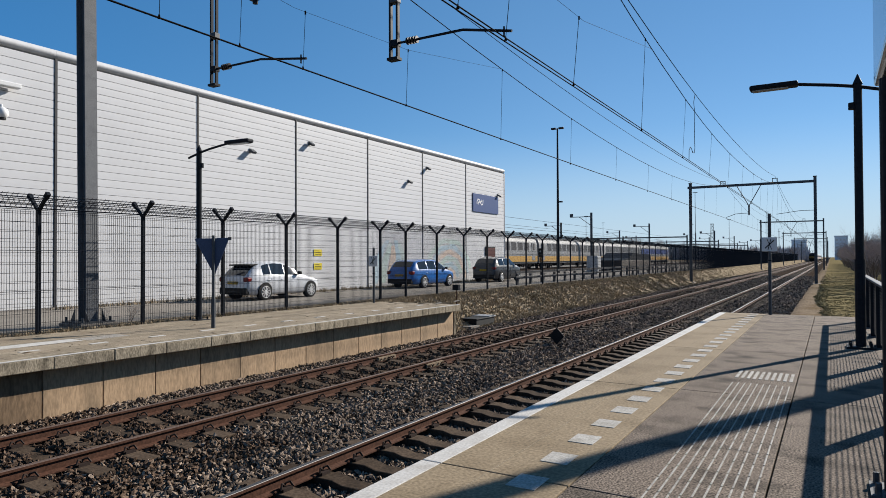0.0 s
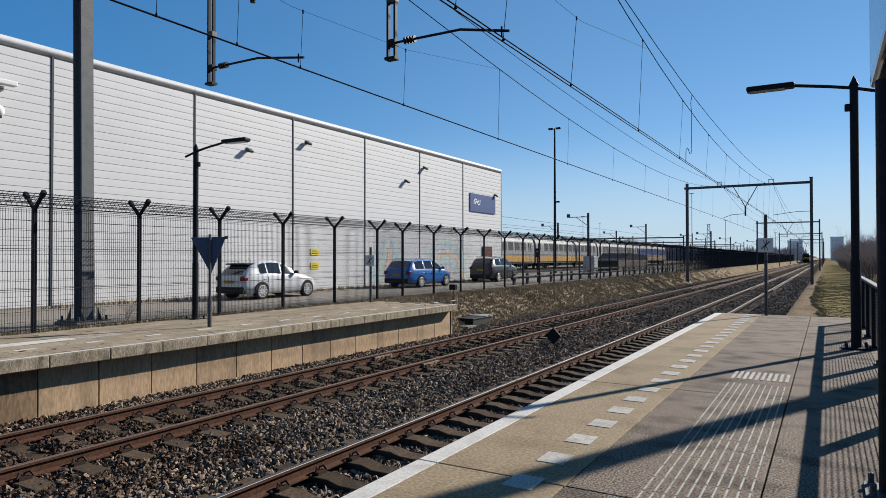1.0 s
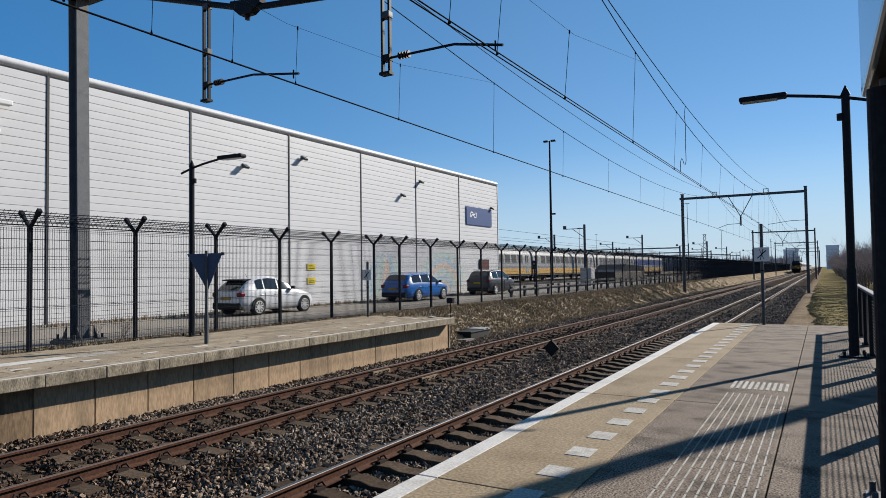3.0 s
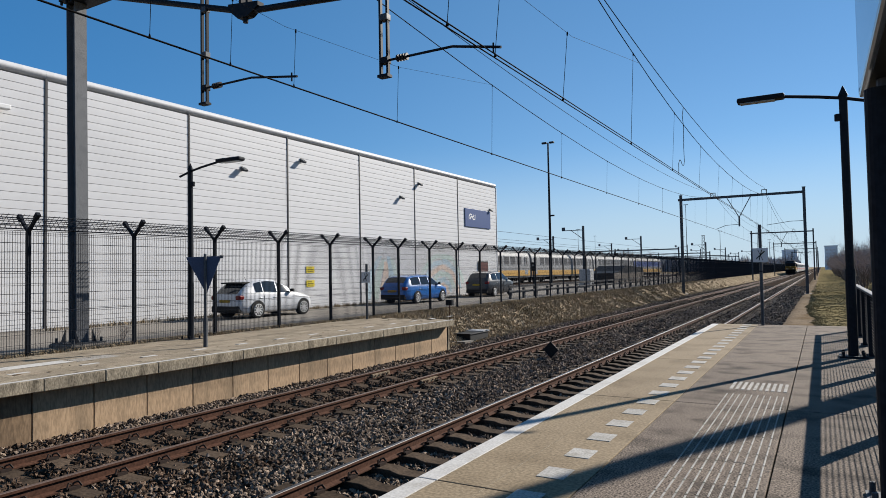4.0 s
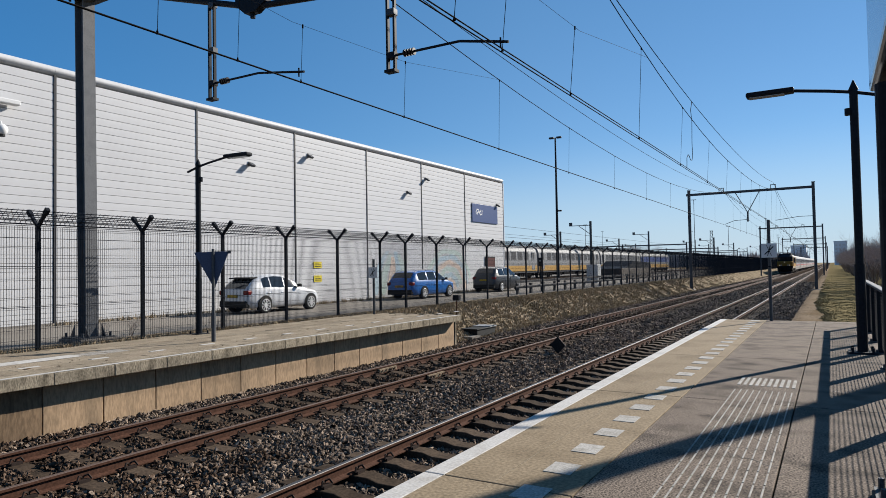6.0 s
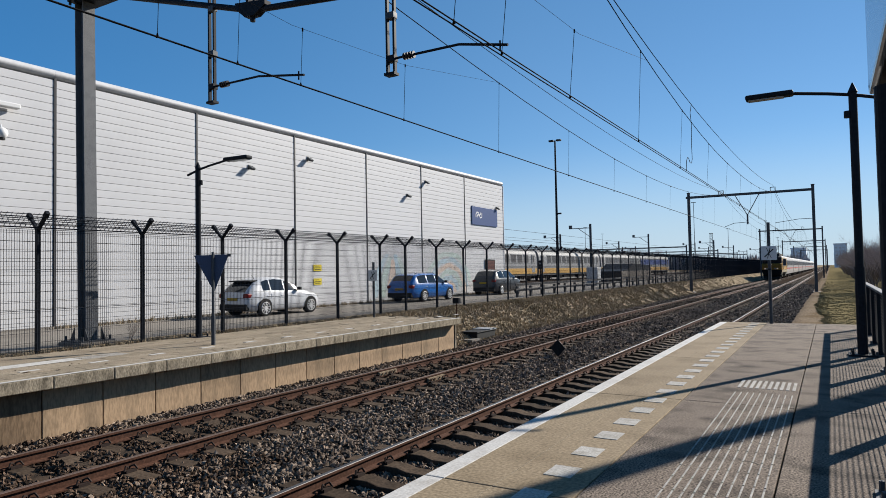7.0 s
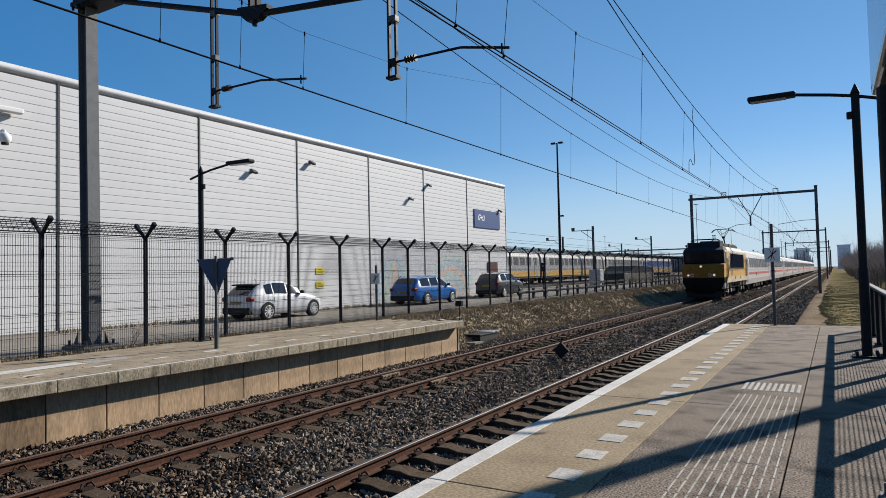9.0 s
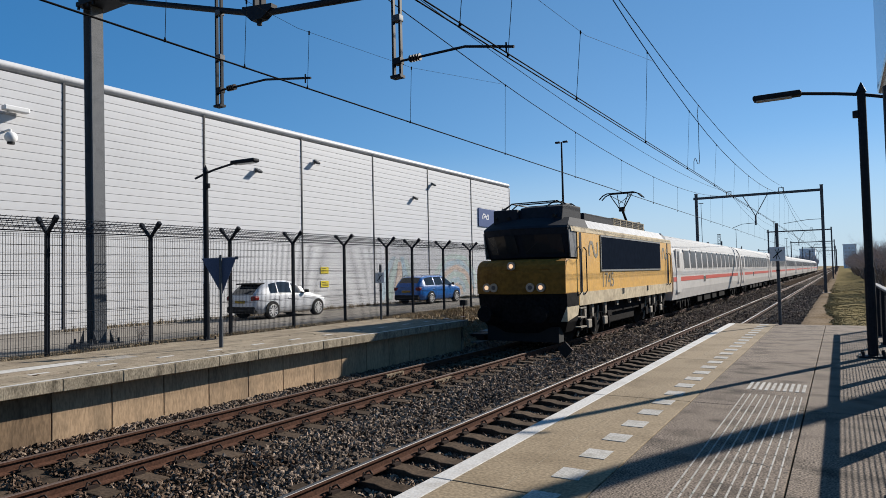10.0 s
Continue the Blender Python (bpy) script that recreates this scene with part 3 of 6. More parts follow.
def build_first_portal():
    y = PORTALS[0]
    t = thing("catenary_portal", (0, 0, 0), "large grey steel portal with underslung bracing over both tracks", "catenary mast", "catenary portals")
    xl, xr = -14.90, 2.6
    # H-section whose flanges face across the line; it leans a little away from the track
    hx, hy, f = 0.165, 0.145, 0.02
    out = [(hx, -hy), (hx, hy), (hx - f, hy), (hx - f, 0.012), (-hx + f, 0.012), (-hx + f, hy), (-hx, hy), (-hx, -hy), (-hx + f, -hy), (-hx + f, -0.012), (hx - f, -0.012), (hx - f, -hy)]
    col = loft(N(), [[(xl + a + lean, y + b, z) for a, b in out] for lean, z in ((0.0, 0.05), (-0.15, 8.3))])
    part("mast", col, M["mastgrey"], t)
    part("mast", mast(N(), xr, y, -1.0, 8.3, 0.32), M["galv"], t)
    part("footing", box(N(), xl - 0.45, xl + 0.45, y - 0.45, y + 0.45, -0.3, 0.03), M["concrete"], t, bevel=0.03)
    plate = N()
    box(plate, xl - 0.4, xl + 0.4, y - 0.4, y + 0.4, 0.03, 0.06)
    for a in (-1, 1):
        for b in (-1, 1):
            tube(plate, (xl + a * 0.33, y + b * 0.33, 0.05), (xl + a * 0.33, y + b * 0.33, 0.16), 0.03, 6)
            prism(plate, [(xl + a * 0.2, 0.06), (xl + a * 0.38, 0.06), (xl + a * 0.2, 0.35)], y + b * 0.19, y + b * 0.205)
    part("base_plate", plate, M["galv"], t)
    beam = N()
    for dz in (0.0, 0.5):
        for dy in (-0.22, 0.22):
            box(beam, xl - 0.3, xr + 0.3, y + dy - 0.05, y + dy + 0.05, 8.1 + dz, 8.2 + dz)
    for i in range(18):
        x = xl + (xr - xl) * i / 18
        for dy in (-0.22, 0.22):
            tube(beam, (x, y + dy, 8.15), (x + 0.48, y + dy, 8.65), 0.025, 6), tube(beam, (x + 0.48, y + dy, 8.65), (x + 0.96, y + dy, 8.15), 0.025, 6)
    part("beam", beam, M["darksteel"], t)
    clamp = box(N(), xl - 0.35, xl + 1.3, y - 0.3, y + 0.3, 8.0, 8.1)
    for a in (-0.3, -0.1, 0.1, 0.3):
        tube(clamp, (xl + a, y - 0.26, 7.92), (xl + a, y - 0.26, 8.02), 0.03, 6)
    part("clamp", clamp, M["darksteel"], t)
    chord = path_tube(N(), [(xl + 1.0, y, 7.93), (-9.45, y, 6.60), (-6.4, y, 6.28), (-3.2, y, 6.62), (xr - 0.9, y, 8.05)], 0.06, 10)
    part("tie_rod", chord, M["darksteel"], t)
    for x, z in ((-9.45, 6.60), (-3.2, 6.62)):
        st = N()
        for s in (-1, 1):
            box(st, x + s * 0.09 - 0.03, x + s * 0.09 + 0.03, y - 0.06, y + 0.06, z - 0.05, 8.15)
        prism(st, [(x - 0.4, z + 0.09), (x - 0.14, z - 0.13), (x + 0.14, z - 0.13), (x + 0.4, z + 0.02), (x + 0.4, z + 0.1), (x - 0.4, z + 0.2)], y - 0.08, y + 0.08)
        tube(st, (x, y, z - 0.22), (x, y, z - 0.1), 0.05, 8)
        part("strut", st, M["darksteel"], t)
    for x, zb, reach, za in ((-10.61, 4.98, 2.46, 0.31), (-6.21, 4.80, 2.14, 0.25)):
        d = N()
        for s in (-1, 1):
            box(d, x + s * 0.07 - 0.02, x + s * 0.07 + 0.02, y - 0.03, y + 0.03, zb, 8.15)
        for k in range(14):
            tube(d, (x - 0.09, y, zb + 1.1 + 0.09 * k), (x - 0.088, y, zb + 1.1 + 0.09 * k), 0.012, 6)
        box(d, x - 0.105, x + 0.105, y - 0.07, y + 0.07, zb - 0.03, zb + 0.015)
        drop = part("drop_post", d, M["darksteel"], t, "hanging twin-channel steel post")
        for z in (zb + za, zb + 0.98, zb + 1.9):
            part("clamp_plate", box(N(), x - 0.05, x + 0.095, y - 0.062, y + 0.062, z - 0.055, z + 0.055), M["galv"] if z > zb + 0.5 else M["darksteel"], drop, bevel=0.008)
        za += zb
        arm = path_tube(N(), [(x + 0.09, y, za), (x + 0.54, y, za)], 0.02, 6)
        path_tube(arm, [(x + 0.5, y, za), (x + 1.3, y, za + 0.0), (x + reach, y, za - 0.17)], 0.022, 8)
        tube(arm, (x + reach - 0.13, y, za - 0.24), (x + reach - 0.13, y, za - 0.08), 0.015, 6)
        part("steady_arm", arm, M["darksteel"], drop)
        ins = N()
        for k in range(4):
            tube(ins, (x + 0.26 + 0.055 * k, y, za), (x + 0.29 + 0.055 * k, y, za), 0.06, 10)
        part("insulator", ins, M["insulator"], drop)


def build_portal(y):
    t = thing("catenary_portal", (0, y, 0), "dark steel portal frame carrying the overhead wires", "catenary mast", "catenary portals")
    xl, xr, zt = -11.55, -1.15, 8.15
    for x in (xl, xr):
        m = mast(N(), x, 0, -0.95, 8.56, 0.24)
        part("mast", m, M["galv"], t)
        part("mast_cap", box(N(), x - 0.15, x + 0.15, -0.15, 0.15, 8.561, 8.61), M["galv"], t)
        prof = [(x - 0.55, -1.15), (x + 0.55, -1.15), (x + 0.3, -0.85), (x - 0.3, -0.85)]
        part("footing", prism(N(), prof, -0.5, 0.5), M["concrete"], t, bevel=0.05)
    b = N()
    box(b, xl - 0.25, xr + 0.1, -0.09, 0.09, zt - 0.1, zt + 0.12)
    part("beam", b, M["galv"], t, bevel=0.01)
    v = path_tube(N(), [(-7.5, 0, zt), (-6.45, 0, 6.2), (-5.4, 0, zt)], 0.04, 6)
    box(v, -6.52, -6.38, -0.05, 0.05, 5.35, 6.3)
    hang = part("v_hanger", v, M["galv"], t)
    a = path_tube(N(), [(-6.5, 0, 5.55), (-7.6, 0, 5.5), (-8.4, 0, 5.2)], 0.025, 6)
    part("steady_arm", a, M["galv"], hang)
    a = path_tube(N(), [(xr, 0, 5.6), (-2.3, 0, 5.6), (-4.2, 0, 5.35)], 0.025, 6)
    part("steady_arm", a, M["galv"], t)
    for x in (-8.65, -4.3):
        h = N()
        for s in (-1, 1):
            box(h, x + s * 0.2 - 0.025, x + s * 0.2 + 0.025, -0.05, 0.05, zt + 0.1, zt + 0.45)
        box(h, x - 0.225, x + 0.225, -0.05, 0.05, zt + 0.42, zt + 0.47)
        part("wire_bracket", h, M["darksteel"], t)
    return t


build_first_portal()
for py in PORTALS[1:]:
    build_portal(py)


def sag(y, low, high):
    k = max(i for i, p in enumerate([-48] + PORTALS) if y >= p - 1e-6)
    a = ([-48] + PORTALS)[k]
    b = ([-48] + PORTALS + [420])[k + 1]
    u = (y - (a + b) / 2) / ((b - a) / 2)
    return low + (high - low) * u * u


def cable(bm, pts, r, n=5):
    """One unbroken round cable through the points."""
    p = [Vector(c) for c in pts]
    rings = []
    for i, c in enumerate(p):
        d = (p[min(i + 1, len(p) - 1)] - p[max(i - 1, 0)]).normalized()
        u = Vector((1, 0, 0))
        w = d.cross(u).normalized()
        rings.append([c + r * (math.cos(2 * math.pi * k / n) * u + math.sin(2 * math.pi * k / n) * w) for k in range(n)])
    return loft(bm, rings)


def wire_object(name, pts, r, label):
    ob = part(name, cable(N(), pts, r), M["wire"], None)
    return tagged(ob, label, "overhead wire")


def build_wires():
    ys = [-48 + 3.8 * i for i in range(15)] + [8.9] + [8.9 + 57.1 * i / 16 for i in range(1, 17)] + [66 + 6.0 * i for i in range(1, 56)]
    for x, z, d in ((-8.5, 5.05, (0,)), (-4.3, 4.86, (-0.04, 0.04))):
        low, high, off = (6.5, 8.2, 0.06) if x < -6 else (6.52, 8.2, 0.12)
        for o in d:
            wire_object("contact_wire", [(x + o, -48, z), (x + o, 8.9, z), (x + o, 66, z + 0.12), (x + o, 400, z + 0.2)], 0.016 if x < -6 else 0.011, "dark taut contact wire above the rails")
        def carrier(y):
            if not 8.9 <= y <= 66:
                return sag(y, low, high)
            return 6.48 + 0.002 * (y - 36) ** 2 if x < -6 else 6.52 + (0.0032 if y < 33 else 0.0015) * (y - 33) ** 2
        wire_object("messenger_wire", [(x + off, y, carrier(y)) for y in ys], 0.012, "thin sagging carrier wire hung between the portals")
        dr = N()
        stitch = [(-0.1, sag(-0.1, low, high)), (5.1, 6.35), (8.9, 6.1), (12.69, 6.35), (17.7, carrier(17.7))] if x < -6 else [(-0.5, sag(-0.5, low, high)), (5.2, 6.19), (8.9, 6.0), (12.57, 6.19), (18.3, carrier(18.3))]
        wire_object("stitch_wire", [(x + off, a, b) for a, b in stitch], 0.0035, "fine stitch wire slung below the carrier wire")
        hung = [0.9, 6.13, 7.66, 9.19, 12.66] if x < -6 else [0.6, 6.0, 7.66, 9.17, 12.27]
        hung += [17.75 + 6.1 * i if x < -6 else 17.6 + 5.6 * i for i in range(44)] + [-5.5 - 6 * i for i in range(6)]
        for y in hung:
            if y < 20 or min(abs(y - p) for p in PORTALS) > 1.5:
                top = carrier(y)
                if 0.5 < y < 17:
                    top = min(top, float(np.interp(y, [a for a, b in stitch], [b for a, b in stitch])))
                tube(dr, (x, y, z + 0.02), (x + off, y, top), 0.006 if y < 20 else 0.0045, 4)
                tube(dr, (x, y, z - 0.01), (x, y, z + 0.06), 0.026, 6, 0.008)
                tube(dr, (x + off, y, top - 0.05), (x + off, y, top + 0.02), 0.016, 6)
        tagged(part("wire_droppers", dr, M["wire"], None), "thin vertical dropper wires holding the contact wire", "overhead wire", kind="stuff")
    near = [(-4.3, y, 7.52 + (0.0019 if y < 31 else 0.00105) * (y - 31) ** 2 if 8.9 <= y <= 66 else sag(y, 7.6, 8.75)) for y in ys]
    wire_object("feeder_wire", near, 0.012, "thin upper feeder wire between portals")
    wire_object("feeder_wire", [(-8.65, y, sag(y, 7.66, 8.55)) for y in ys], 0.010, "thin upper feeder wire between portals")
    jumper = [(-4.3, 25.7, 7.58), (-4.3, 25.4, 7.2), (-4.25, 25.3, 6.75), (-4.3, 25.5, 6.0), (-4.3, 25.55, 5.5), (-4.3, 25.4, 5.33), (-4.3, 25.1, 5.3), (-4.3, 24.85, 5.42), (-4.3, 24.65, 5.44), (-4.3, 24.4, 5.28), (-4.3, 24.35, 4.9)]
    wire_object("jumper_cable", jumper, 0.011, "curved jumper cable hanging from the feeder wire")


build_wires()


# ---- lamps and signs ----
def build_lamp(at, h, arm_dir, reach, label):
    """Straight column with a pointed cap, a bent arm to a flat lantern and a short tail."""
    t = thing("street_lamp", at, label, "street lamp", "platform lamps")
    c = tube(N(), (0, 0, 0.03), (0, 0, h * 0.33), 0.075, 12)
    tube(c, (0, 0, h * 0.33), (0, 0, h - 0.05), 0.062, 12)
    part("column", c, M["darksteel"], t, smooth=False)
    part("cap", tube(N(), (0, 0, h - 0.06), (0, 0, h + 0.1), 0.075, 12, 0.008), M["darksteel"], t)
    b = box(N(), -0.2, 0.2, -0.2, 0.2, 0.0, 0.03)
    for a in (-1, 1):
        for d in (-1, 1):
            tube(b, (a * 0.14, d * 0.14, 0.02), (a * 0.14, d * 0.14, 0.1), 0.022, 6)
    part("base_plate", b, M["darksteel"], t)
    ax, ay = arm_dir
    d = lambda s, z: (ax * s, ay * s, z)
    part("arm", path_tube(N(), [d(-0.36, h - 0.2), d(0, h - 0.1), d(0.35, h - 0.03), d(reach - 0.7, h + 0.06)], 0.028, 8), M["darksteel"], t)
    m = Matrix.Rotation(math.atan2(ay, ax), 4, "Z")
    head = box(N(), reach - 0.75, reach, -0.11, 0.11, h + 0.02, h + 0.11, m)
    lan = part("lantern", head, M["darksteel"], t, "flat dark lantern", bevel=0.03)
    part("lens", box(N(), reach - 0.6, reach - 0.05, -0.08, 0.08, h + 0.008, h + 0.019, m), M["lens"], lan)
    part("sensor", tube(tube(N(), d(0.0, h - 0.42), d(0.13, h - 0.42), 0.03, 8), d(0.08, h - 0.47), d(0.08, h - 0.36), 0.055, 10), M["darksteel"], t)
    return t


build_lamp((0.40, 12.6, 0), 4.36, (-1, 0), 1.6, "dark slim platform lamp with one flat lantern")
build_lamp((-13.35, 10.75, -0.02), 4.22, (0.998, 0.06), 1.68, "dark platform lamp in front of the mesh fence")

# ---- trains ----
M.update({
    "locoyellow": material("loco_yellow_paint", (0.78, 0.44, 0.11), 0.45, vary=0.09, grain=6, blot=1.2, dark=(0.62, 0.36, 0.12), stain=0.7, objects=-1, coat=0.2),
    # loco yellow browned to put the front's shade into the paint, plus dirt blots
    "shadednose": material("shaded_stained_yellow_nose", (0.26, 0.122, 0.022), 0.65, spec=0.08, vary=0.2, grain=9, blot=1.8, dark=(0.2, 0.095, 0.022), stain=1.0, objects=-1),
    "locogrey": material("loco_grey_paint", (0.27, 0.26, 0.245), 0.45, vary=0.1, grain=8, blot=1.5, stain=0.5, objects=-1),
    "lococream": material("dusty_cream_grey_paint", (0.60, 0.50, 0.35), 0.85, spec=0.03, vary=0.14, grain=7, blot=1.4, dark=(0.30, 0.24, 0.17), stain=0.8, objects=-1),
    # dark cab paint in a lighter tone that stands for sun on it
    "locoslate": material("sunlit_slate_paint", (0.20, 0.195, 0.195), 0.45, vary=0.15, grain=7, stain=0.5, objects=-1),
    "locoroof": material("dull_pale_grey_roof_paint", (0.34, 0.35, 0.37), 0.7, spec=0.1, vary=0.18, grain=5, blot=1.1, dark=(0.28, 0.285, 0.30), stain=0.35, objects=-1),
    "emblem": material("grey_brown_emblem_paint", (0.26, 0.22, 0.16), 0.5, vary=0.1, objects=-1),
    "locodark": material("loco_dark_paint", (0.022, 0.025, 0.033), 0.75, spec=0.08, vary=0.15, grain=8, objects=-1),
    "loconavy": material("loco_navy_panel", (0.012, 0.017, 0.028), 0.85, spec=0.0, vary=0.1, grain=4, objects=-1),
    "coachwhite": material("coach_light_grey_paint", (0.66, 0.62, 0.58), 0.45, vary=0.05, grain=5, blot=0.8, dark=(0.5, 0.46, 0.42), stain=0.5, objects=-1, coat=0.2),
    "coachroof": material("coach_roof", (0.33, 0.335, 0.345), 0.7, spec=0.1, metal=0.0, vary=0.08, grain=4, stain=0.4, objects=-1),
    "coachred": material("coach_red_stripe", (0.62, 0.12, 0.09), 0.4, vary=0.06, objects=-1),
    "under": material("dirty_underframe", (0.016, 0.0145, 0.0145), 0.9, spec=0.03, vary=0.35, grain=12, blot=3, stain=0.6, objects=-1),
    "bogiegrey": material("dusty_bogie_steel", (0.27, 0.235, 0.19), 0.75, vary=0.3, grain=12, stain=0.6, objects=-1),
    "trainglass": material("tinted_train_glass", (0.11, 0.10, 0.097), 0.3, vary=0.05, spec=0.12),
    "cabglass": material("dark_cab_glass", (0.03, 0.03, 0.033), 0.15, vary=0.05, spec=0.25),
    "yardyellow": material("yard_coach_yellow", (0.56, 0.33, 0.09), 0.4, vary=0.08),
    "yardgrey": material("yard_coach_grey", (0.255, 0.26, 0.27), 0.6, metal=0.0, vary=0.08, grain=3, stain=0.4),
    "yardblue": material("yard_coach_blue", (0.05, 0.08, 0.25), 0.4, vary=0.08),
    "headlight": glow("lit_headlamp", (1.0, 0.62, 0.36), 0.42),
    "lampring": material("chrome_lamp_ring", (0.3, 0.29, 0.27), 0.35, metal=1.0),
})


def ribbon(bm, pts, w, x0, x1):
    """One bent flat band through (y, z) points."""
    left, right = [], []
    for i, p in enumerate(pts):
        a, b = Vector(pts[max(i - 1, 0)]), Vector(pts[min(i + 1, len(pts) - 1)])
        d = (b - a).normalized() * w / 2
        left.append((p[0] - d.y, p[1] + d.x)), right.append((p[0] + d.y, p[1] - d.x))
    return prism(bm, left + right[::-1], x0, x1, "x")


def bogie(bm, y, axles, r, x):
    for a in axles:
        for s in (-1, 1):
            tube(bm, (s * (x - 0.45), y + a, r), (s * (x - 0.32), y + a, r), r, 20)
        tube(bm, (-x + 0.3, y + a, r), (x - 0.3, y + a, r), 0.09, 8)
    return bm


def bogie_frame(y, half, x, z, s):
    bm = N()
    if s:
        prof = [(y - half, z), (y - half * 0.7, z + 0.12), (y - half * 0.3, z - 0.1), (y + half * 0.3, z - 0.1), (y + half * 0.7, z + 0.12), (y + half, z), (y + half, z + 0.22), (y - half, z + 0.22)]
        prism(bm, prof, s * x - 0.06, s * x + 0.06, "x")
        for a in (-0.7, -0.45, 0.0, 0.45, 0.7):
            box(bm, s * (x + 0.08) - 0.06, s * (x + 0.08) + 0.06, y + a * half - 0.12, y + a * half + 0.12, z - 0.22, z + 0.1)
        for a in (-0.55, 0.25, 0.6):
            path_tube(bm, [(s * (x + 0.12), y + a * half, z + 0.25), (s * (x + 0.15), y + a * half + 0.12, z - 0.1), (s * (x + 0.12), y + a * half + 0.2, z - 0.35)], 0.035, 6)
    return bm


def build_loco():
    """Nose at y = 0 (corners), heights above the rail head."""
    t = thing("locomotive", (FAR_C, 18.5, RAIL), "yellow and grey electric locomotive with dark broken-nose cab front", "locomotive")
    W, L = 1.485, 14.35
    bow = lambda x: -0.50 * (1 - (x / W) ** 2)
    xs = np.linspace(-W, W, 13)

    def front(z_list, name, mat, label="", back=2.0):
        """A cab slab bowed in plan: (z, setback, half width) levels."""
        rings = []
        for z, setb, w in z_list:
            ring = [(x * w / W, bow(x) * (1 if setb < 0.6 else 0.8) + setb, z) for x in xs]
            ring += [(w, back, z), (-w, back, z)]
            rings.append(ring)
        return part(name, loft(N(), rings), mat, t, label, bevel=0.0)

    front([(0.42, 0.5, 1.25), (0.75, 0.25, 1.42), (1.3, 0.12, 1.485), (1.62, 0.1, 1.485)], "skirt", M["under"], "dark blue-black front skirt", back=1.15)
    front([(1.622, 0.0, 1.485), (2.25, 0.0, 1.485), (2.48, 0.05, 1.48), (2.6, 0.14, 1.45), (2.67, 0.3, 1.42)], "nose", M["shadednose"], "rounded yellow nose browned for its shade, with blots", back=1.15)
    front([(2.672, 0.95, 1.40), (2.74, 0.78, 1.41), (3.45, 0.50, 1.43), (3.62, 0.44, 1.43)], "cab", M["locodark"], "dark recessed cab front", back=1.15)
    front([(3.622, 0.42, 1.44), (3.7, 0.5, 1.42), (3.98, 1.0, 1.30)], "cab_roof", M["locodark"], back=2.4)
    for s in (-1, 1):
        rings = []
        for z, setb in ((2.86, 0.70), (3.42, 0.475)):
            rings.append([(s * x, bow(x) * (0.8 if setb >= .6 else 1) + setb - 0.025 + 0.06 * (x > 1.2), z) for x in (0.12, 0.5, 0.9, 1.25)])
        bm = N()
        a = [bm.verts.new(p) for p in rings[0]]
        b = [bm.verts.new(p) for p in rings[1]]
        for i in range(3):
            bm.faces.new((a[i], a[i + 1], b[i + 1], b[i]))
        g = bmesh.ops.extrude_face_region(bm, geom=bm.faces[:])
        for e in g["geom"]:
            if isinstance(e, bmesh.types.BMVert):
                e.co.y += 0.03
        part("windscreen", bm, M["cabglass"], t)
    # body side
    body = N()
    prof = [(-W, 1.22), (W, 1.22), (W, 3.56), (W - 0.03, 3.62), (-W + 0.03, 3.62), (-W, 3.56)]
    prism(body, prof, 1.15, L)
    part("body", body, M["locoyellow"], t, "yellow body side with grime")
    part("sill_band", prism(N(), [(-W - 0.008, 1.2), (W + 0.008, 1.2), (W + 0.008, 1.62), (-W - 0.008, 1.62)], 1.2, L - 0.05), M["lococream"], t, "dusty cream-grey lower band")
    part("side_skirt", prism(N(), [(0.14, 0.78), (1.05, 0.93), (1.2, 1.2), (1.2, 1.63), (0.12, 1.63)], -W + 0.01, W - 0.01, "x"), M["lococream"], t)
    part("gutter_band", prism(N(), [(-W - 0.01, 3.52), (W + 0.01, 3.52), (W - 0.02, 3.68), (-W + 0.02, 3.68)], 0.62, L), M["lococream"], t, "pale cream roof edge band")
    part("roof", prism(N(), [(-W + 0.04, 3.66), (W - 0.04, 3.66), (W - 0.28, 3.98), (-W + 0.28, 3.98)], 0.95, L - 1.1), M["locoroof"], t, "grey sloped roof")
    part("roof_deck", box(N(), -0.95, 0.95, 2.3, L - 1.5, 3.98, 4.02), M["locodark"], t)
    # roof boxes
    r1 = prism(N(), [(0.7, 3.8), (2.5, 3.8), (2.5, 4.42), (1.3, 4.42), (0.85, 4.34)], -0.3, 1.15, "x")
    part("roof_housing", r1, M["locodark"], t, "dark equipment housing", bevel=0.03)
    part("roof_housing", box(N(), -1.15, -0.305, 0.6, 2.3, 3.75, 4.3), M["locodark"], t, bevel=0.03)
    part("roof_housing", box(N(), 0.55, 1.12, 2.9, 6.2, 3.98, 4.26), M["locodark"], t, bevel=0.03)
    grille = part("roof_grille", box(N(), 0.5, 1.12, 6.3, 10.8, 3.98, 4.3), M["lococream"], t, "slatted roof grille")
    for k in range(20):
        i, k = k // 4, k % 4
        part("slat", box(N(), 1.12, 1.135, 6.4 + 0.88 * i, 7.16 + 0.88 * i, 4.03 + 0.065 * k, 4.065 + 0.065 * k), M["locodark"], grille)
    # folded front pantograph and raised rear one
    p = N()
    for x in (-0.75, 0.75):
        path_tube(p, [(x - 0.25, 1.1, 4.38), (x, 1.2, 4.54), (x, 2.7, 4.54), (x, 2.95, 4.42)], 0.022, 6)
    for y in (1.3, 1.75, 2.6):
        path_tube(p, [(-1.05, y, 4.38), (-0.8, y, 4.56), (0.8, y, 4.56), (1.05, y, 4.38)], 0.022, 6)
    part("folded_pantograph", p, M["black"], t)
    p = N()
    yb = 11.4
    path_tube(p, [(0, yb + 1.3, 4.1), (0, yb + 0.1, 5.05)], 0.06, 8)
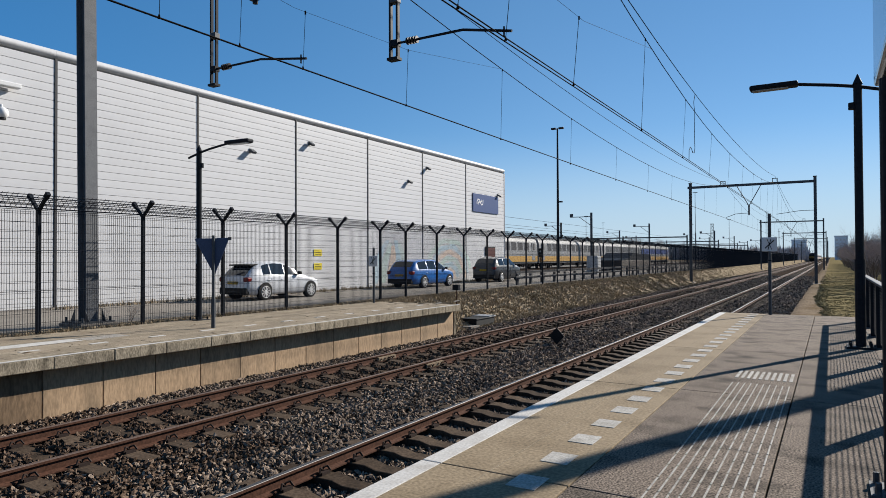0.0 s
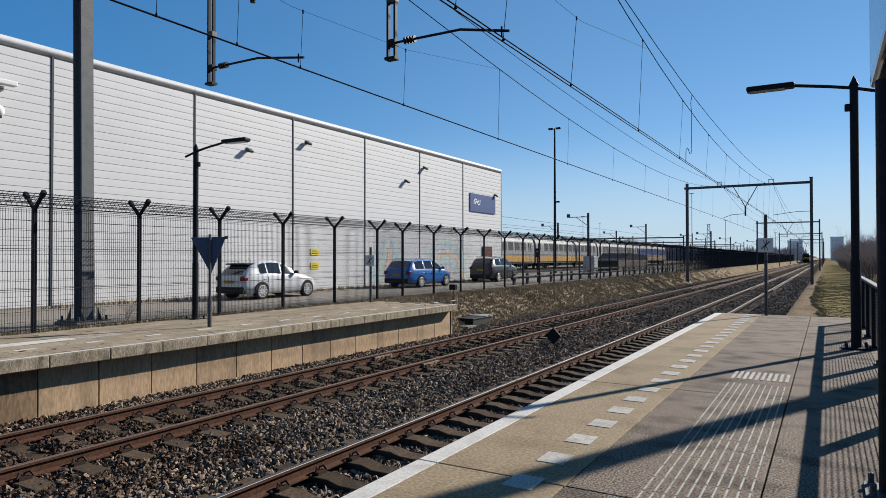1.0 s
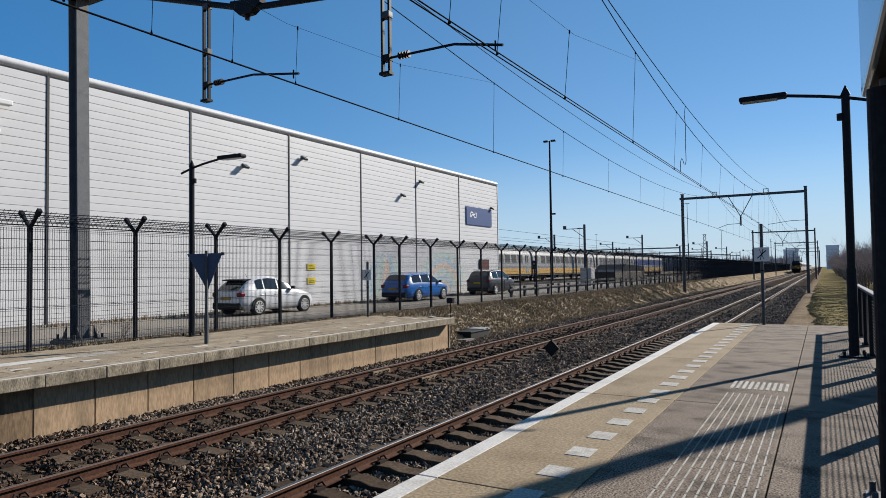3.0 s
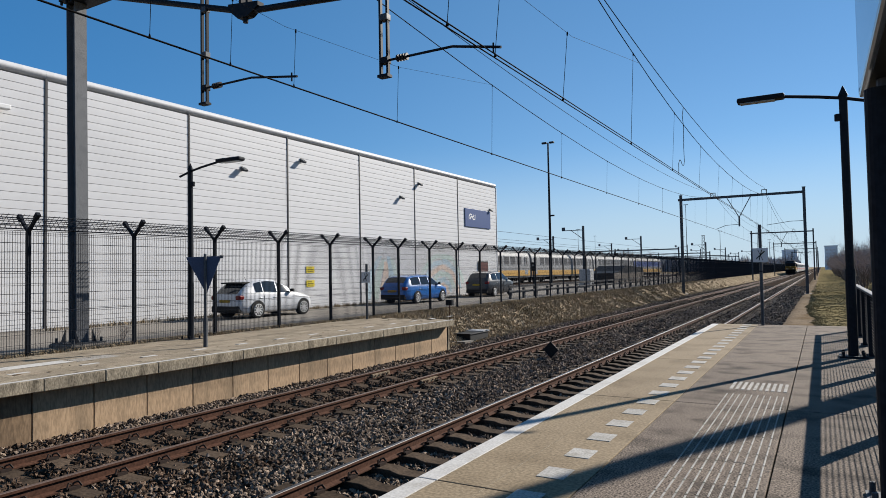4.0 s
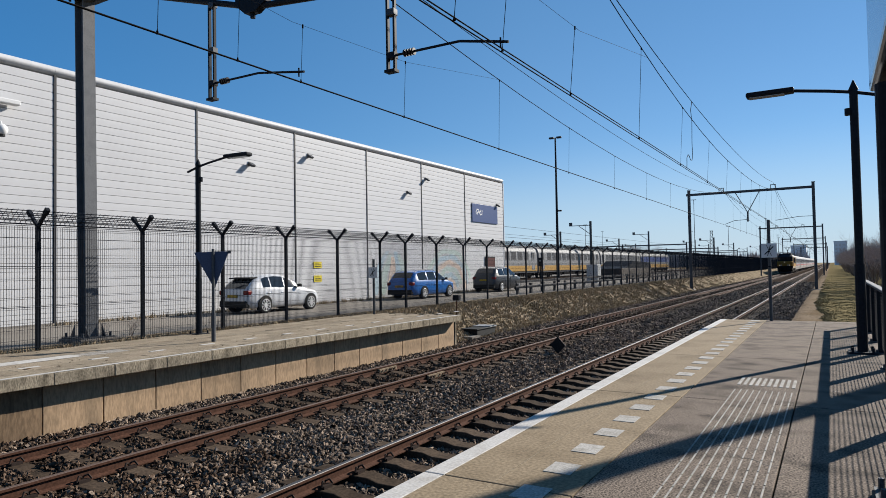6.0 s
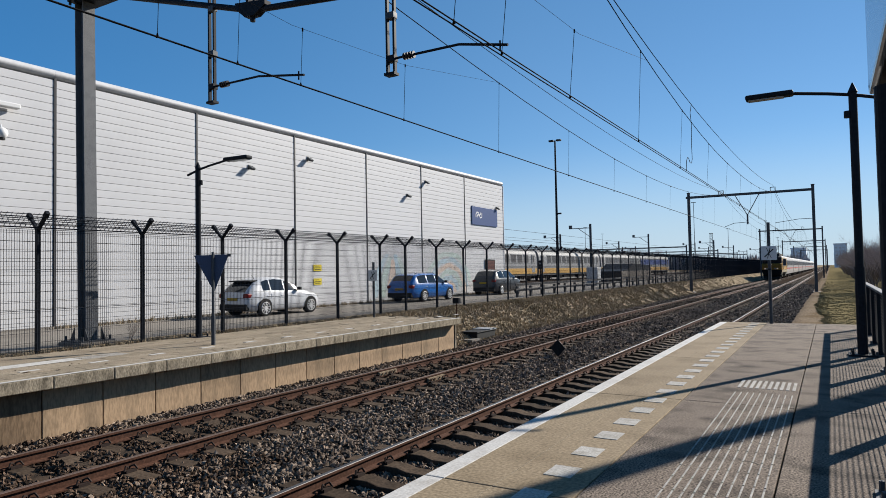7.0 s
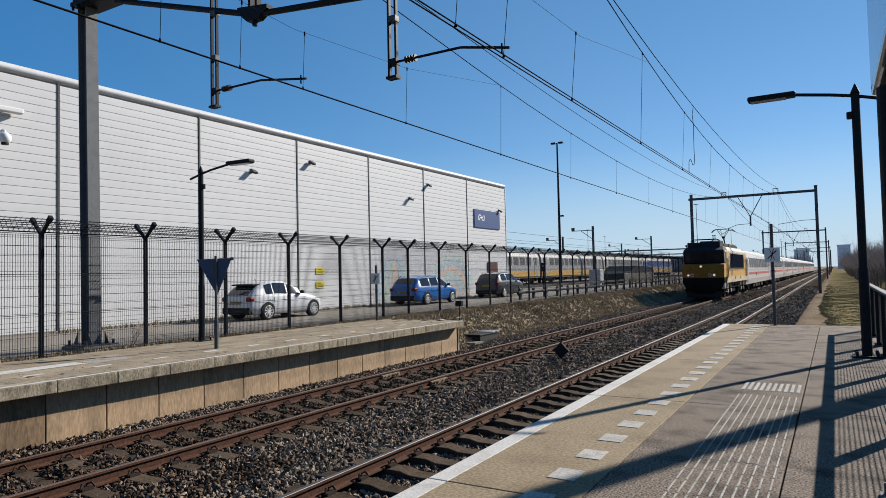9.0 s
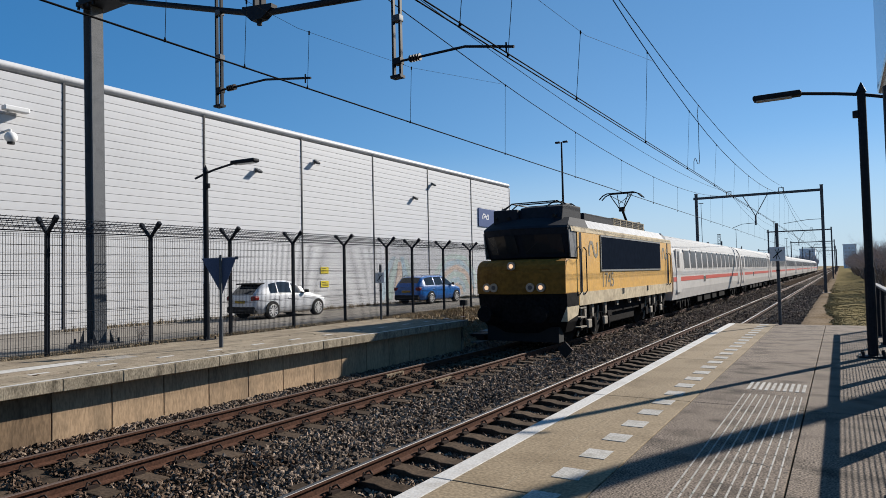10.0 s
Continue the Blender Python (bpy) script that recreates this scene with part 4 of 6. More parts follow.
    box(p, -0.12, 0.12, yb - 0.05, yb + 0.13, 4.98, 5.18)
    for s in (-1, 1):
        path_tube(p, [(s * 0.1, yb, 5.1), (s * 0.5, yb - 0.1, 5.75)], 0.025, 6)
        path_tube(p, [(s * 0.1, yb, 5.2), (s * 0.25, yb + 0.2, 5.78)], 0.02, 6)
        path_tube(p, [(s * 0.5, yb - 0.1, 5.75), (-s * 0.1, yb, 5.35)], 0.015, 5)
        path_tube(p, [(s * 0.35, yb + 1.3, 4.05), (0, yb + 1.3, 4.15)], 0.04, 6)
    for dy in (-0.2, 0.2):
        path_tube(p, [(-0.98, yb + dy, 5.56), (-0.8, yb + dy, 5.74), (-0.6, yb + dy, 5.82), (0.6, yb + dy, 5.82), (0.8, yb + dy, 5.74), (0.98, yb + dy, 5.56)], 0.028, 6)
    part("raised_pantograph", p, M["black"], t)
    for x in (-0.55, 0.55):
        part("roof_insulator", tube(tube(N(), (x, 2.65, 4.0), (x, 2.65, 4.25), 0.07, 10, 0.04), (x, 2.65, 4.25), (x, 2.65, 4.32), 0.05, 10), M["insulator"], t)
    part("roof_switch", path_tube(N(), [(0.5, 11.0, 4.0), (0.5, 11.0, 4.36), (0.75, 11.5, 4.42), (0.8, 12.1, 4.1)], 0.035, 6), M["black"], t)
    part("roof_line", path_tube(N(), [(0.15, 3.0, 4.3), (0.15, 6.0, 4.36), (0.15, 10.4, 4.36), (0.3, 11.0, 4.3)], 0.02, 6), M["black"], t)
    for x in (-1.05, -0.6, 0.95):
        part("horn", tube(N(), (x, 0.55, 4.02), (x, 0.85, 4.06), 0.06, 10, 0.025), M["black"], t)
    for x in (-0.62, 0.62):
        part("wiper", path_tube(N(), [(x - 0.3, 0.22 + bow(x), 2.86), (x + 0.15, 0.13 + bow(x), 3.2)], 0.014, 5), M["black"], t)
    part("nose_rail", path_tube(N(), [(-1.1, bow(1.1) - 0.03, 2.36), (0, bow(0) - 0.03, 2.36), (1.1, bow(1.1) - 0.03, 2.36)], 0.014, 5), M["shadednose"], t)
    # side panel, doors, rails
    for s in (-1, 1):
        x = s * (W + 0.004)
        f = part("side_panel_frame", box(N(), min(x, x + s * 0.03), max(x, x + s * 0.03), 3.38, 12.0, 2.26, 3.5), M["locogrey"], t)
        part("side_panel", box(N(), min(x + s * 0.031, x + s * 0.04), max(x + s * 0.031, x + s * 0.04), 3.46, 11.92, 2.33, 3.44), M["loconavy"], f, "large dark blue side panel")
        # flat slate plate, no glass; its paler tone imitates the sunlit cab side
        part("cab_side_window", prism(N(), [(0.60, 2.72), (1.14, 2.72), (1.14, 3.56), (0.46, 3.56)], min(s * 1.43, s * 1.462), max(s * 1.43, s * 1.462), "x"), M["locoslate"], t)
        # plain yellow plate on the side, the lit counterpart of the browned nose
        part("cab_cheek", prism(N(), [(0.02, 1.64), (1.149, 1.64), (1.149, 2.66), (0.34, 2.66), (0.14, 2.55), (0.04, 2.3)], min(s * 1.47, s * 1.489), max(s * 1.47, s * 1.489), "x"), M["locoyellow"], t, "yellow cab side below the slate panel", bevel=0.006)
        for y in (1.3, L - 0.95):
            # no recess cut: a flat dark strip paints the shade of the doorway
            d = part("door_recess", box(N(), min(x, x + s * 0.006), max(x, x + s * 0.006), y, y + 0.2, 1.63, 3.5), M["locodark"], t, "flat dark strip for the shaded door recess")
            for k in (-0.1, 0.40):
                rail = path_tube(N(), [(x + s * 0.005, y + k, 1.55), (x + s * 0.08, y + k, 1.65), (x + s * 0.08, y + k, 2.95), (x + s * 0.005, y + k, 3.05)], 0.018, 6)
                part("grab_rail", rail, M["locodark"], d)
        steps = N()
        for k in range(3):
            box(steps, min(x - s * 0.3, x), max(x - s * 0.3, x), 1.25, 1.8, 0.5 + 0.3 * k, 0.54 + 0.3 * k)
        part("cab_steps", steps, M["bogiegrey"], t)
        # emblem drawn as two interlocked bars
        for y in (2.25, 12.5):
            curve = [(y, 2.78), (y - 0.02, 3.05), (y + 0.12, 3.22), (y + 0.3, 3.2), (y + 0.42, 3.02), (y + 0.5, 2.84), (y + 0.66, 2.76), (y + 0.82, 2.84), (y + 0.85, 3.02), (y + 0.84, 3.24)]
            e = ribbon(N(), curve, 0.13, x, x + s * 0.004)
            part("emblem", e, M["emblem"], t, "grey painted emblem of bent bars")
        for y in (6.0, 9.6):
            part("side_light", box(N(), min(x, x + s * 0.03), max(x, x + s * 0.03), y - 0.08, y + 0.08, 1.42, 1.62), M["black"], t)
    # running number
    txt = bpy.data.curves.new("running_number", "FONT")
    txt.body, txt.size, txt.extrude = "1745", 0.72, 0.003
    ob = new("running_number", txt)
    ob.parent = t
    ob.matrix_basis = Matrix.Translation((W + 0.006, 3.45, 1.72)) @ Matrix(((0, 0, 1, 0), (1, 0, 0, 0), (0, 1, 0, 0), (0, 0, 0, 1)))
    txt.materials.append(M["emblem"])
    # lamps on the nose
    for x, z, lit in ((-0.98, 1.82, 1), (-0.68, 1.82, 0), (0.55, 1.82, 0), (0.85, 1.82, 1), (-0.05, 2.47, 1)):
        y = bow(x) + (0.0 if z < 2.3 else 0.06)
        ring = part("headlamp", tube(N(), (x, y - 0.05, z), (x, y + 0.08, z), 0.135, 20), M["lampring"], t, "round headlamp in a metal ring")
        part("lamp_glass", tube(N(), (x, y - 0.06, z), (x, y - 0.05, z), 0.068, 20), M["headlight"] if lit else M["trainglass"], ring, "glowing warm lamp" if lit else "")
    for x in (-0.9, 0.9):
        b = tube(N(), (x, -0.1, 1.02), (x, -0.62, 1.02), 0.11, 10)
        tube(b, (x, -0.62, 1.02), (x, -0.68, 1.02), 0.24, 16)
        part("buffer", b, M["under"], t)
    part("plough", prism(N(), [(0.1, 0.15), (0.5, 0.15), (0.5, 0.6), (0.1, 0.6)], -1.2, 1.2, "x"), M["black"], t)
    part("roof_end", prism(N(), [(L - 1.1, 3.66), (L - 0.05, 3.66), (L - 0.4, 3.86), (L - 1.1, 3.98)], -W + 0.2, W - 0.2, "x"), M["locoroof"], t)
    part("rear_nose", box(N(), -W + 0.06, W - 0.06, L, L + 0.28, 1.25, 2.6), M["locoyellow"], t, bevel=0.12)
    part("underframe", box(N(), -1.2, 1.2, 0.9, L - 0.3, 0.75, 1.2), M["under"], t)
    part("equipment_box", box(N(), -1.08, 1.08, 5.4, 9.0, 0.35, 0.9), M["under"], t, bevel=0.04)
    for y in (3.1, 11.4):
        [part("wheelset", bogie(N(), y, (a,), 0.57, 1.2), M["under"], t) for a in (-1.3, 1.3)]
        [part("bogie_frame", bogie_frame(y, 2.1, 1.22, 0.62, s), M["under"], t) for s in (-1, 1)]
    for s in (-1, 1):
        for y in (2.0, 2.75, 4.15, 5.6, 7.3, 8.7, 10.35, 11.2, 12.5):
            xa, xb = sorted((s * 1.3, s * 1.39))
            h = 0.42 if y not in (5.6, 7.3, 8.7) else 0.2
            br = prism(N(), [(y - 0.14, 1.2), (y + 0.14, 1.2), (y + 0.07, 1.2 - h), (y - 0.07, 1.2 - h)], xa, xb, "x")
            part("hanger", br, M["bogiegrey"], t, "pale dusty suspension hanger", bevel=0.01)
        for y in (2.35, 4.05, 10.5, 12.3):
            xa, xb = sorted((s * 1.28, s * 1.42))
            part("axle_box", box(N(), xa, xb, y - 0.19, y + 0.19, 0.42, 0.70), M["bogiegrey"], t, "dusty grey axle box", bevel=0.03)
            part("sand_pipe", path_tube(N(), [(s * 1.3, y - 0.5, 1.1), (s * 1.3, y - 0.65, 0.6), (s * 1.22, y - 0.75, 0.2)], 0.03, 6), M["bogiegrey"], t)
    return t


COACH_PITCH, COACH_LEN = 26.2, 25.5


def build_coach(paint, label, stripe=None, bands=(), roof=None, name="coach"):
    t = thing(name, (0, 0, 0), label, "railway coach", "coaches")
    W, L = 1.43, COACH_LEN
    section = [(-W + 0.10, 0.74), (W - 0.10, 0.74), (W - 0.01, 1.25), (W, 2.0), (W - 0.06, 3.1), (W - 0.14, 3.38), (-W + 0.14, 3.38), (-W + 0.06, 3.05), (-W, 2.0), (-W + 0.01, 1.25)]
    part("body", prism(N(), section, 0, L), paint, t)
    rf = [(W - 0.13, 3.38), (W - 0.30, 3.74), (W - 0.72, 4.02), (0, 4.13), (-W + 0.72, 4.02), (-W + 0.30, 3.74), (-W + 0.13, 3.38)]
    part("roof", prism(N(), rf, 0.0, L), roof or M["coachroof"], t)
    for s in (-1, 1):
        ribs = N()
        for k in range(3):
            path_tube(ribs, [(s * (W - 0.40 - 0.2 * k), 0.3, 3.80 + 0.09 * k), (s * (W - 0.40 - 0.2 * k), L - 0.3, 3.80 + 0.09 * k)], 0.015, 5)
        part("roof_rib", ribs, roof or M["coachroof"], t)
    for s in (-1, 1):
        x = s * (W + 0.002)
        if stripe:
            part("destination_box", box(N(), min(x, x + s * 0.008), max(x, x + s * 0.008), 8.38, 8.98, 1.5, 1.84), M["black"], t)
            for a, b in ((0.05, 8.3), (9.1, L - 0.05)):
                part("stripe", prism(N(), [(a, 1.66), (b, 1.66), (b, 1.88), (a, 1.88)], min(x, x + s * 0.006), max(x, x + s * 0.006), "x"), stripe, t, "red waist stripe")
        for z0, z1, mat in bands:
            part("band", prism(N(), [(0.02, z0), (L - 0.02, z0), (L - 0.02, z1), (0.02, z1)], min(x, x + s * 0.006), max(x, x + s * 0.006), "x"), mat, t)
    for s in (-1, 1):
        x = s * (W - 0.055)
        lean = Matrix.Translation((x, 0, 2.85)) @ Matrix.Rotation(-s * radians(2.6), 4, "Y")
        for i in range(11):
            y = 3.0 + 1.86 * i
            g = box(N(), -0.035, 0.035, y - 0.1, y + 1.22, -0.52, 0.40, lean)
            w = part("window", g, M["trainglass"], t)
            part("window_frame", box(N(), -0.03, 0.026, y - 0.16, y + 1.28, -0.58, 0.46, lean), paint, w)
        for y in (0.75, L - 1.7):
            upright = Matrix.Translation((s * (W - 0.02), 0, 2.85)) @ Matrix.Rotation(-s * radians(0.6), 4, "Y")
            d = part("door", box(N(), -0.03, 0.03, y, y + 0.95, -1.75, 0.43, upright), paint, t)
            part("door_window", box(N(), min(s * 0.031, s * 0.036), max(s * 0.031, s * 0.036), y + 0.22, y + 0.72, -0.5, 0.33, upright), M["trainglass"], d)
    part("gangway", box(box(N(), -0.75, 0.75, -0.32, 0.0, 1.0, 3.4), -0.75, 0.75, L, L + 0.32, 1.0, 3.4), M["under"], t)
    part("underframe", box(N(), -1.15, 1.15, 0.3, L - 0.3, 0.62, 0.92), M["under"], t)
    eq = N()
    for y, w in ((7.2, 1.4), (9.4, 2.2), (12.4, 1.6), (15.2, 2.4)):
        box(eq, -1.25, 1.25, y, y + w, 0.35, 0.72)
    part("equipment_box", eq, M["under"], t)
    for y in (3.2, L - 3.2):
        [part("wheelset", bogie(N(), y, (a,), 0.46, 1.2), M["under"], t) for a in (-1.25, 1.25)]
        [part("bogie_frame", bogie_frame(y, 1.75, 1.18, 0.5, s), M["under"], t) for s in (-1, 1)]
    return t


loco = build_loco()
coach = build_coach(M["coachwhite"], "light grey express coach with red waist stripe", M["coachred"])
coaches = [coach] + [copy_thing(coach, pose(0, 0, 0)) for _ in range(8)]

# stabled coaches in the yard behind the fence
yard = build_coach(M["yardgrey"], "parked grey yard coach with a broad yellow band", None, ((0.95, 1.62, M["yardyellow"]), ), roof=M["yardgrey"], name="yard_coach")
yard["group"] = "stabled coaches"
yard.matrix_basis = pose(-33.5, 52.0, 0.1)
for y in (78.2, 104.4):
    copy_thing(yard, pose(-33.5, y, 0.1))
blue = build_coach(M["yardgrey"], "parked grey and dark blue yard coach", None, ((2.1, 3.1, M["yardblue"]), (0.95, 1.62, M["yardyellow"])), roof=M["yardgrey"], name="yard_coach")
blue["group"] = "stabled coaches"
blue.matrix_basis = pose(-33.5, 130.6, 0.1)
bed = thing("yard_track_bed", label="raised dark ballast bed under the stabled coaches", category="ballast", kind="structure")
part("bed", prism(N(), [(-37.5, -0.1), (-36.0, 0.098), (-31.0, 0.098), (-29.5, -0.1)], 40, 230), M["ballast"], bed)


# ---- cars ----
M.update({
    "carwhite": material("pearl_white_car_paint", (0.60, 0.615, 0.65), 0.35, metal=0.0, vary=0.02, spec=0.4, coat=0.4),
    "carblue": material("blue_car_paint", (0.006, 0.14, 0.50), 0.3, vary=0.03, spec=0.4, coat=0.4),
    "cardark": material("dark_grey_car_paint", (0.035, 0.039, 0.048), 0.35, spec=0.3, vary=0.04, coat=0.3),
    "carglass": material("car_glass", (0.02, 0.025, 0.03), 0.05, vary=0.02, spec=0.7),
    "alloy": material("alloy_wheel", (0.7, 0.7, 0.71), 0.4, metal=0.2, vary=0.05),
    "taillight": material("red_tail_lamp", (0.16, 0.012, 0.012), 0.2, vary=0.05),
    # plate yellow dimmed for the shade at the car's rear
    "plateyellow": material("yellow_number_plate", (0.42, 0.28, 0.02), 0.5, vary=0.05),
    "muralblue": material("faded_blue_wall_paint", (0.47, 0.60, 0.68), 0.6, vary=0.15, grain=8, blot=1.5, dark=(0.58, 0.63, 0.66), stain=0.8),
    "muralmint": material("faded_mint_wall_paint", (0.55, 0.66, 0.62), 0.6, vary=0.1, grain=8, blot=1.5, dark=(0.62, 0.645, 0.64), stain=0.8),
    "muralorange": material("faded_orange_wall_paint", (0.72, 0.58, 0.49), 0.6, vary=0.15, grain=8, blot=1.5, dark=(0.66, 0.6, 0.56), stain=0.8),
    "redboard": material("dark_red_board", (0.10, 0.025, 0.02), 0.5, vary=0.2, stain=0.5),
    "twig": material("bare_twigs", (0.42, 0.345, 0.31), 0.9, spec=0.0, vary=0.3, grain=10),
    "bark": material("grey_brown_bark", (0.2, 0.155, 0.125), 0.9, vary=0.3, grain=12, bump=0.01),
    "dryblade": material("dry_grass_blades", (0.38, 0.30, 0.20), 0.9, spec=0.0, vary=0.2, grain=3, blot=0.5, dark=(0.22, 0.17, 0.105), stain=0.8),
    "greenblade": material("short_verge_blades", (0.31, 0.255, 0.14), 0.9, spec=0.0, vary=0.2, grain=3, blot=0.5, dark=(0.19, 0.15, 0.075), stain=0.8),
    "leaf": material("fallen_brown_leaf", (0.10, 0.06, 0.03), 0.8, vary=0.3, island=True),
    # woods paled so the colour itself carries the distance haze
    "farwood": material("hazy_bare_woods", (0.42, 0.41, 0.43), 0.9, spec=0.0, vary=0.2, grain=0.4, blot=0.03, dark=(0.33, 0.32, 0.33), stain=0.7),
    # wall and window tones lifted to imitate haze, no air is modelled
    "haze": material("haze_tinted_facade", (0.80, 0.86, 0.93), 0.8, vary=0.05),
    "hazeglass": material("haze_tinted_window", (0.72, 0.68, 0.66), 0.4, vary=0.05),
    "container": material("brown_container", (0.07, 0.055, 0.045), 0.7, vary=0.2, stain=0.5),
    "cabinet": material("pale_grey_cabinet", (0.45, 0.46, 0.47), 0.6, vary=0.1, stain=0.3),
    # barrier grey lowered, with its shade put into the colour
    "guard": material("shade_dark_guard_rail", (0.075, 0.075, 0.08), 0.7, metal=0.0, spec=0.1, vary=0.2, stain=0.5),
    "board": material("glossy_display_housing", (0.22, 0.27, 0.33), 0.15, vary=0.05, coat=0.3),
})


PROFILES = {
    # hatch rear pane enlarged so its dark glass deepens the shaded rear
    "hatch": dict(top=[(0, .55), (.03, .76), (.08, .93), (.30, 1.15), (.60, 1.35), (1.0, 1.46), (1.45, 1.50), (1.9, 1.47), (2.4, 1.29), (2.95, 1.01), (3.25, .93), (3.8, .82), (4.06, .69), (4.2, .5)],
                  belt=[(0, .48), (.08, .82), (.4, .95), (1.2, .96), (2.95, .90), (3.2, .86), (3.8, .74), (4.06, .61), (4.2, .44)], panes=((.80, 1.16), (1.22, 1.90), (1.97, 2.72)), rear=(.10, .60)),
    "estate": dict(top=[(0, .55), (.03, .80), (.08, .98), (.22, 1.12), (.5, 1.39), (1.0, 1.47), (2.2, 1.50), (2.7, 1.43), (3.4, 1.02), (3.6, .97), (4.15, .85), (4.42, .70), (4.55, .5)],
                   belt=[(0, .48), (.08, .86), (.4, .94), (1.2, .95), (3.4, .91), (3.6, .89), (4.15, .78), (4.42, .63), (4.55, .44)], panes=((.62, 1.42), (1.5, 2.28), (2.36, 3.22)), rear=(.2, .48)),
    "suv": dict(top=[(0, .62), (.03, .88), (.08, 1.08), (.22, 1.24), (.5, 1.52), (1.0, 1.60), (2.0, 1.62), (2.5, 1.55), (3.15, 1.14), (3.4, 1.09), (3.9, .98), (4.15, .82), (4.28, .58)],
                belt=[(0, .55), (.08, .96), (.4, 1.04), (1.2, 1.05), (3.15, 1.02), (3.4, 1.0), (3.9, .90), (4.15, .74), (4.28, .52)], panes=((.62, 1.30), (1.38, 2.12), (2.2, 2.98)), rear=(.2, .48)),
}


def build_car(at, paint, label, wheelbase, rear_over, width, kind):
    """Rear bumper at y = 0, nose at y = L; z = 0 on the road."""
    t = thing("car", at, label, "car", "cars parked beside the shed")
    P = PROFILES[kind]
    L, hw = P["top"][-1][0], width / 2
    fn = lambda pts, y: float(np.interp(y, [p[0] for p in pts], [p[1] for p in pts]))
    wide = [(0, .74), (.08, .88), (.4, .96), (1.0, 1.0), (L - 1.0, 1.0), (L - .4, .92), (L - .12, .76), (L, .58)]

    def section(y):
        top, belt, w = fn(P["top"], y), fn(P["belt"], y), fn(wide, y) * hw
        k = min(1.0, max(0.0, (top - belt) / 0.5))
        return top, belt, w, w * (0.93 - 0.19 * k)

    def side(y, s, out=0.0):
        """A point on the cabin side; s from the belt (0) to the roof edge (1)."""
        top, belt, w, wt = section(y)
        return (w * 0.95 + (wt - w * 0.95) * s + out, y, belt + (top - 0.06 - belt) * s + out * 0.3)

    ys = sorted({0.0, L} | {round(L * i / 44, 3) for i in range(45)} | {0.03, 0.07, L - 0.05})
    rings = []
    for y in ys:
        top, belt, w, wt = section(y)
        z0 = 0.20 + 0.16 * max(0, 1 - y / 0.35) + 0.10 * max(0, 1 - (L - y) / 0.4)
        half = [(w * .86, z0), (w * .97, z0 + .08), (w, z0 + (belt - z0) * .45), (w * .99, belt - .1), (w * .95, belt), (side(y, .5)[0], side(y, .5)[2]), (wt, top - .06), (wt * .86, top - .015), (wt * .4, top)]
        rings.append([(x, y, z) for x, z in half] + [(-x, y, z) for x, z in half[::-1]])
    part("body", loft(N(), rings), paint, t, smooth=True)

    def patch(name, fx, ya, yb, mat, n=8, parent=None):
        bm = N()
        rows = []
        for i in range(n + 1):
            rows.append([bm.verts.new(p) for p in fx(ya + (yb - ya) * i / n)])
        for a, b in zip(rows, rows[1:]):
            for i in range(len(a) - 1):
                bm.faces.new((a[i], a[i + 1], b[i + 1], b[i]))
        return part(name, bm, mat, parent or t, smooth=True)

    for sgn in (-1, 1):
        for ya, yb in P["panes"]:
            patch("side_window", lambda y: [(sgn * p[0], p[1], p[2]) for p in (side(y, .06, .007), side(y, .5, .008), side(y, .93, .007))], ya, yb, M["carglass"])
    ra, rb = P["rear"]
    over = lambda y: [(f * section(y)[3], y - .006, section(y)[0] + 0.008 - .03 * (abs(f) > .8)) for f in (-.86, -.5, 0, .5, .86)]
    patch("rear_window", over, ra, rb, M["carglass"])
    ws = [p for p in P["top"] if p[1] > 1.3][-1][0]
    patch("windscreen", over, ws + 0.06, ws + 0.66, M["carglass"])
    yr, yf = rear_over, rear_over + wheelbase
    belt = fn(P["belt"], 1.5)
    for s in (-1, 1):
        mx = s * hw * 0.97
        part("mirror", box(N(), min(mx, mx + s * 0.16), max(mx, mx + s * 0.16), P["panes"][2][1] - 0.12, P["panes"][2][1] + 0.0, belt - 0.0, belt + 0.13), M["black"], t, bevel=0.03)
        for a, b in P["panes"][:2]:
            part("door_handle", box(N(), s * hw - 0.02, s * hw + 0.02, b - 0.2, b - 0.04, belt - 0.2, belt - 0.165), paint, t, bevel=0.008)
        for a, b in P["panes"][1:]:
            part("door_gap", box(N(), s * hw * 0.997 - 0.012, s * hw * 0.997 + 0.007, a - 0.03, a - 0.018, 0.34, belt - 0.1), M["black"], t)
        part("tail_lamp", box(N(), s * hw * 0.76 - 0.13, s * hw * 0.76 + 0.13, 0.02, 0.28, belt - 0.24, belt - 0.06), M["taillight"], t, bevel=0.05)
        part("headlamp", box(N(), s * hw * 0.62 - 0.15, s * hw * 0.62 + 0.15, L - 0.5, L - 0.17, 0.60, 0.72), M["lens"], t, bevel=0.04)
        for y in (yr, yf):
            part("wheel_arch", tube(N(), (s * (hw - 0.16), y, 0.34), (s * (hw + 0.004), y, 0.33), 0.345, 28), M["black"], t)
            w = part("wheel", tube(N(), (s * (hw - 0.2), y, 0.315), (s * (hw + 0.014), y, 0.315), 0.315, 28), M["rubber"], t, bevel=0.02)
            part("rim", disc(N(), (s * (hw + 0.014), y, 0.315), 0.225, (s, 0, 0), 24, 0.006), M["black"], w)
            sp = N()
            for k in range(10):
                m = Matrix.Translation((s * (hw + 0.024), y, 0.315)) @ Matrix.Rotation(2 * math.pi * k / 10, 4, "X")
                box(sp, -0.005, 0.005, -0.019, 0.019, 0.03, 0.22, m)
            for k in range(24):
                a, b = 2 * math.pi * k / 24, 2 * math.pi * (k + 1) / 24
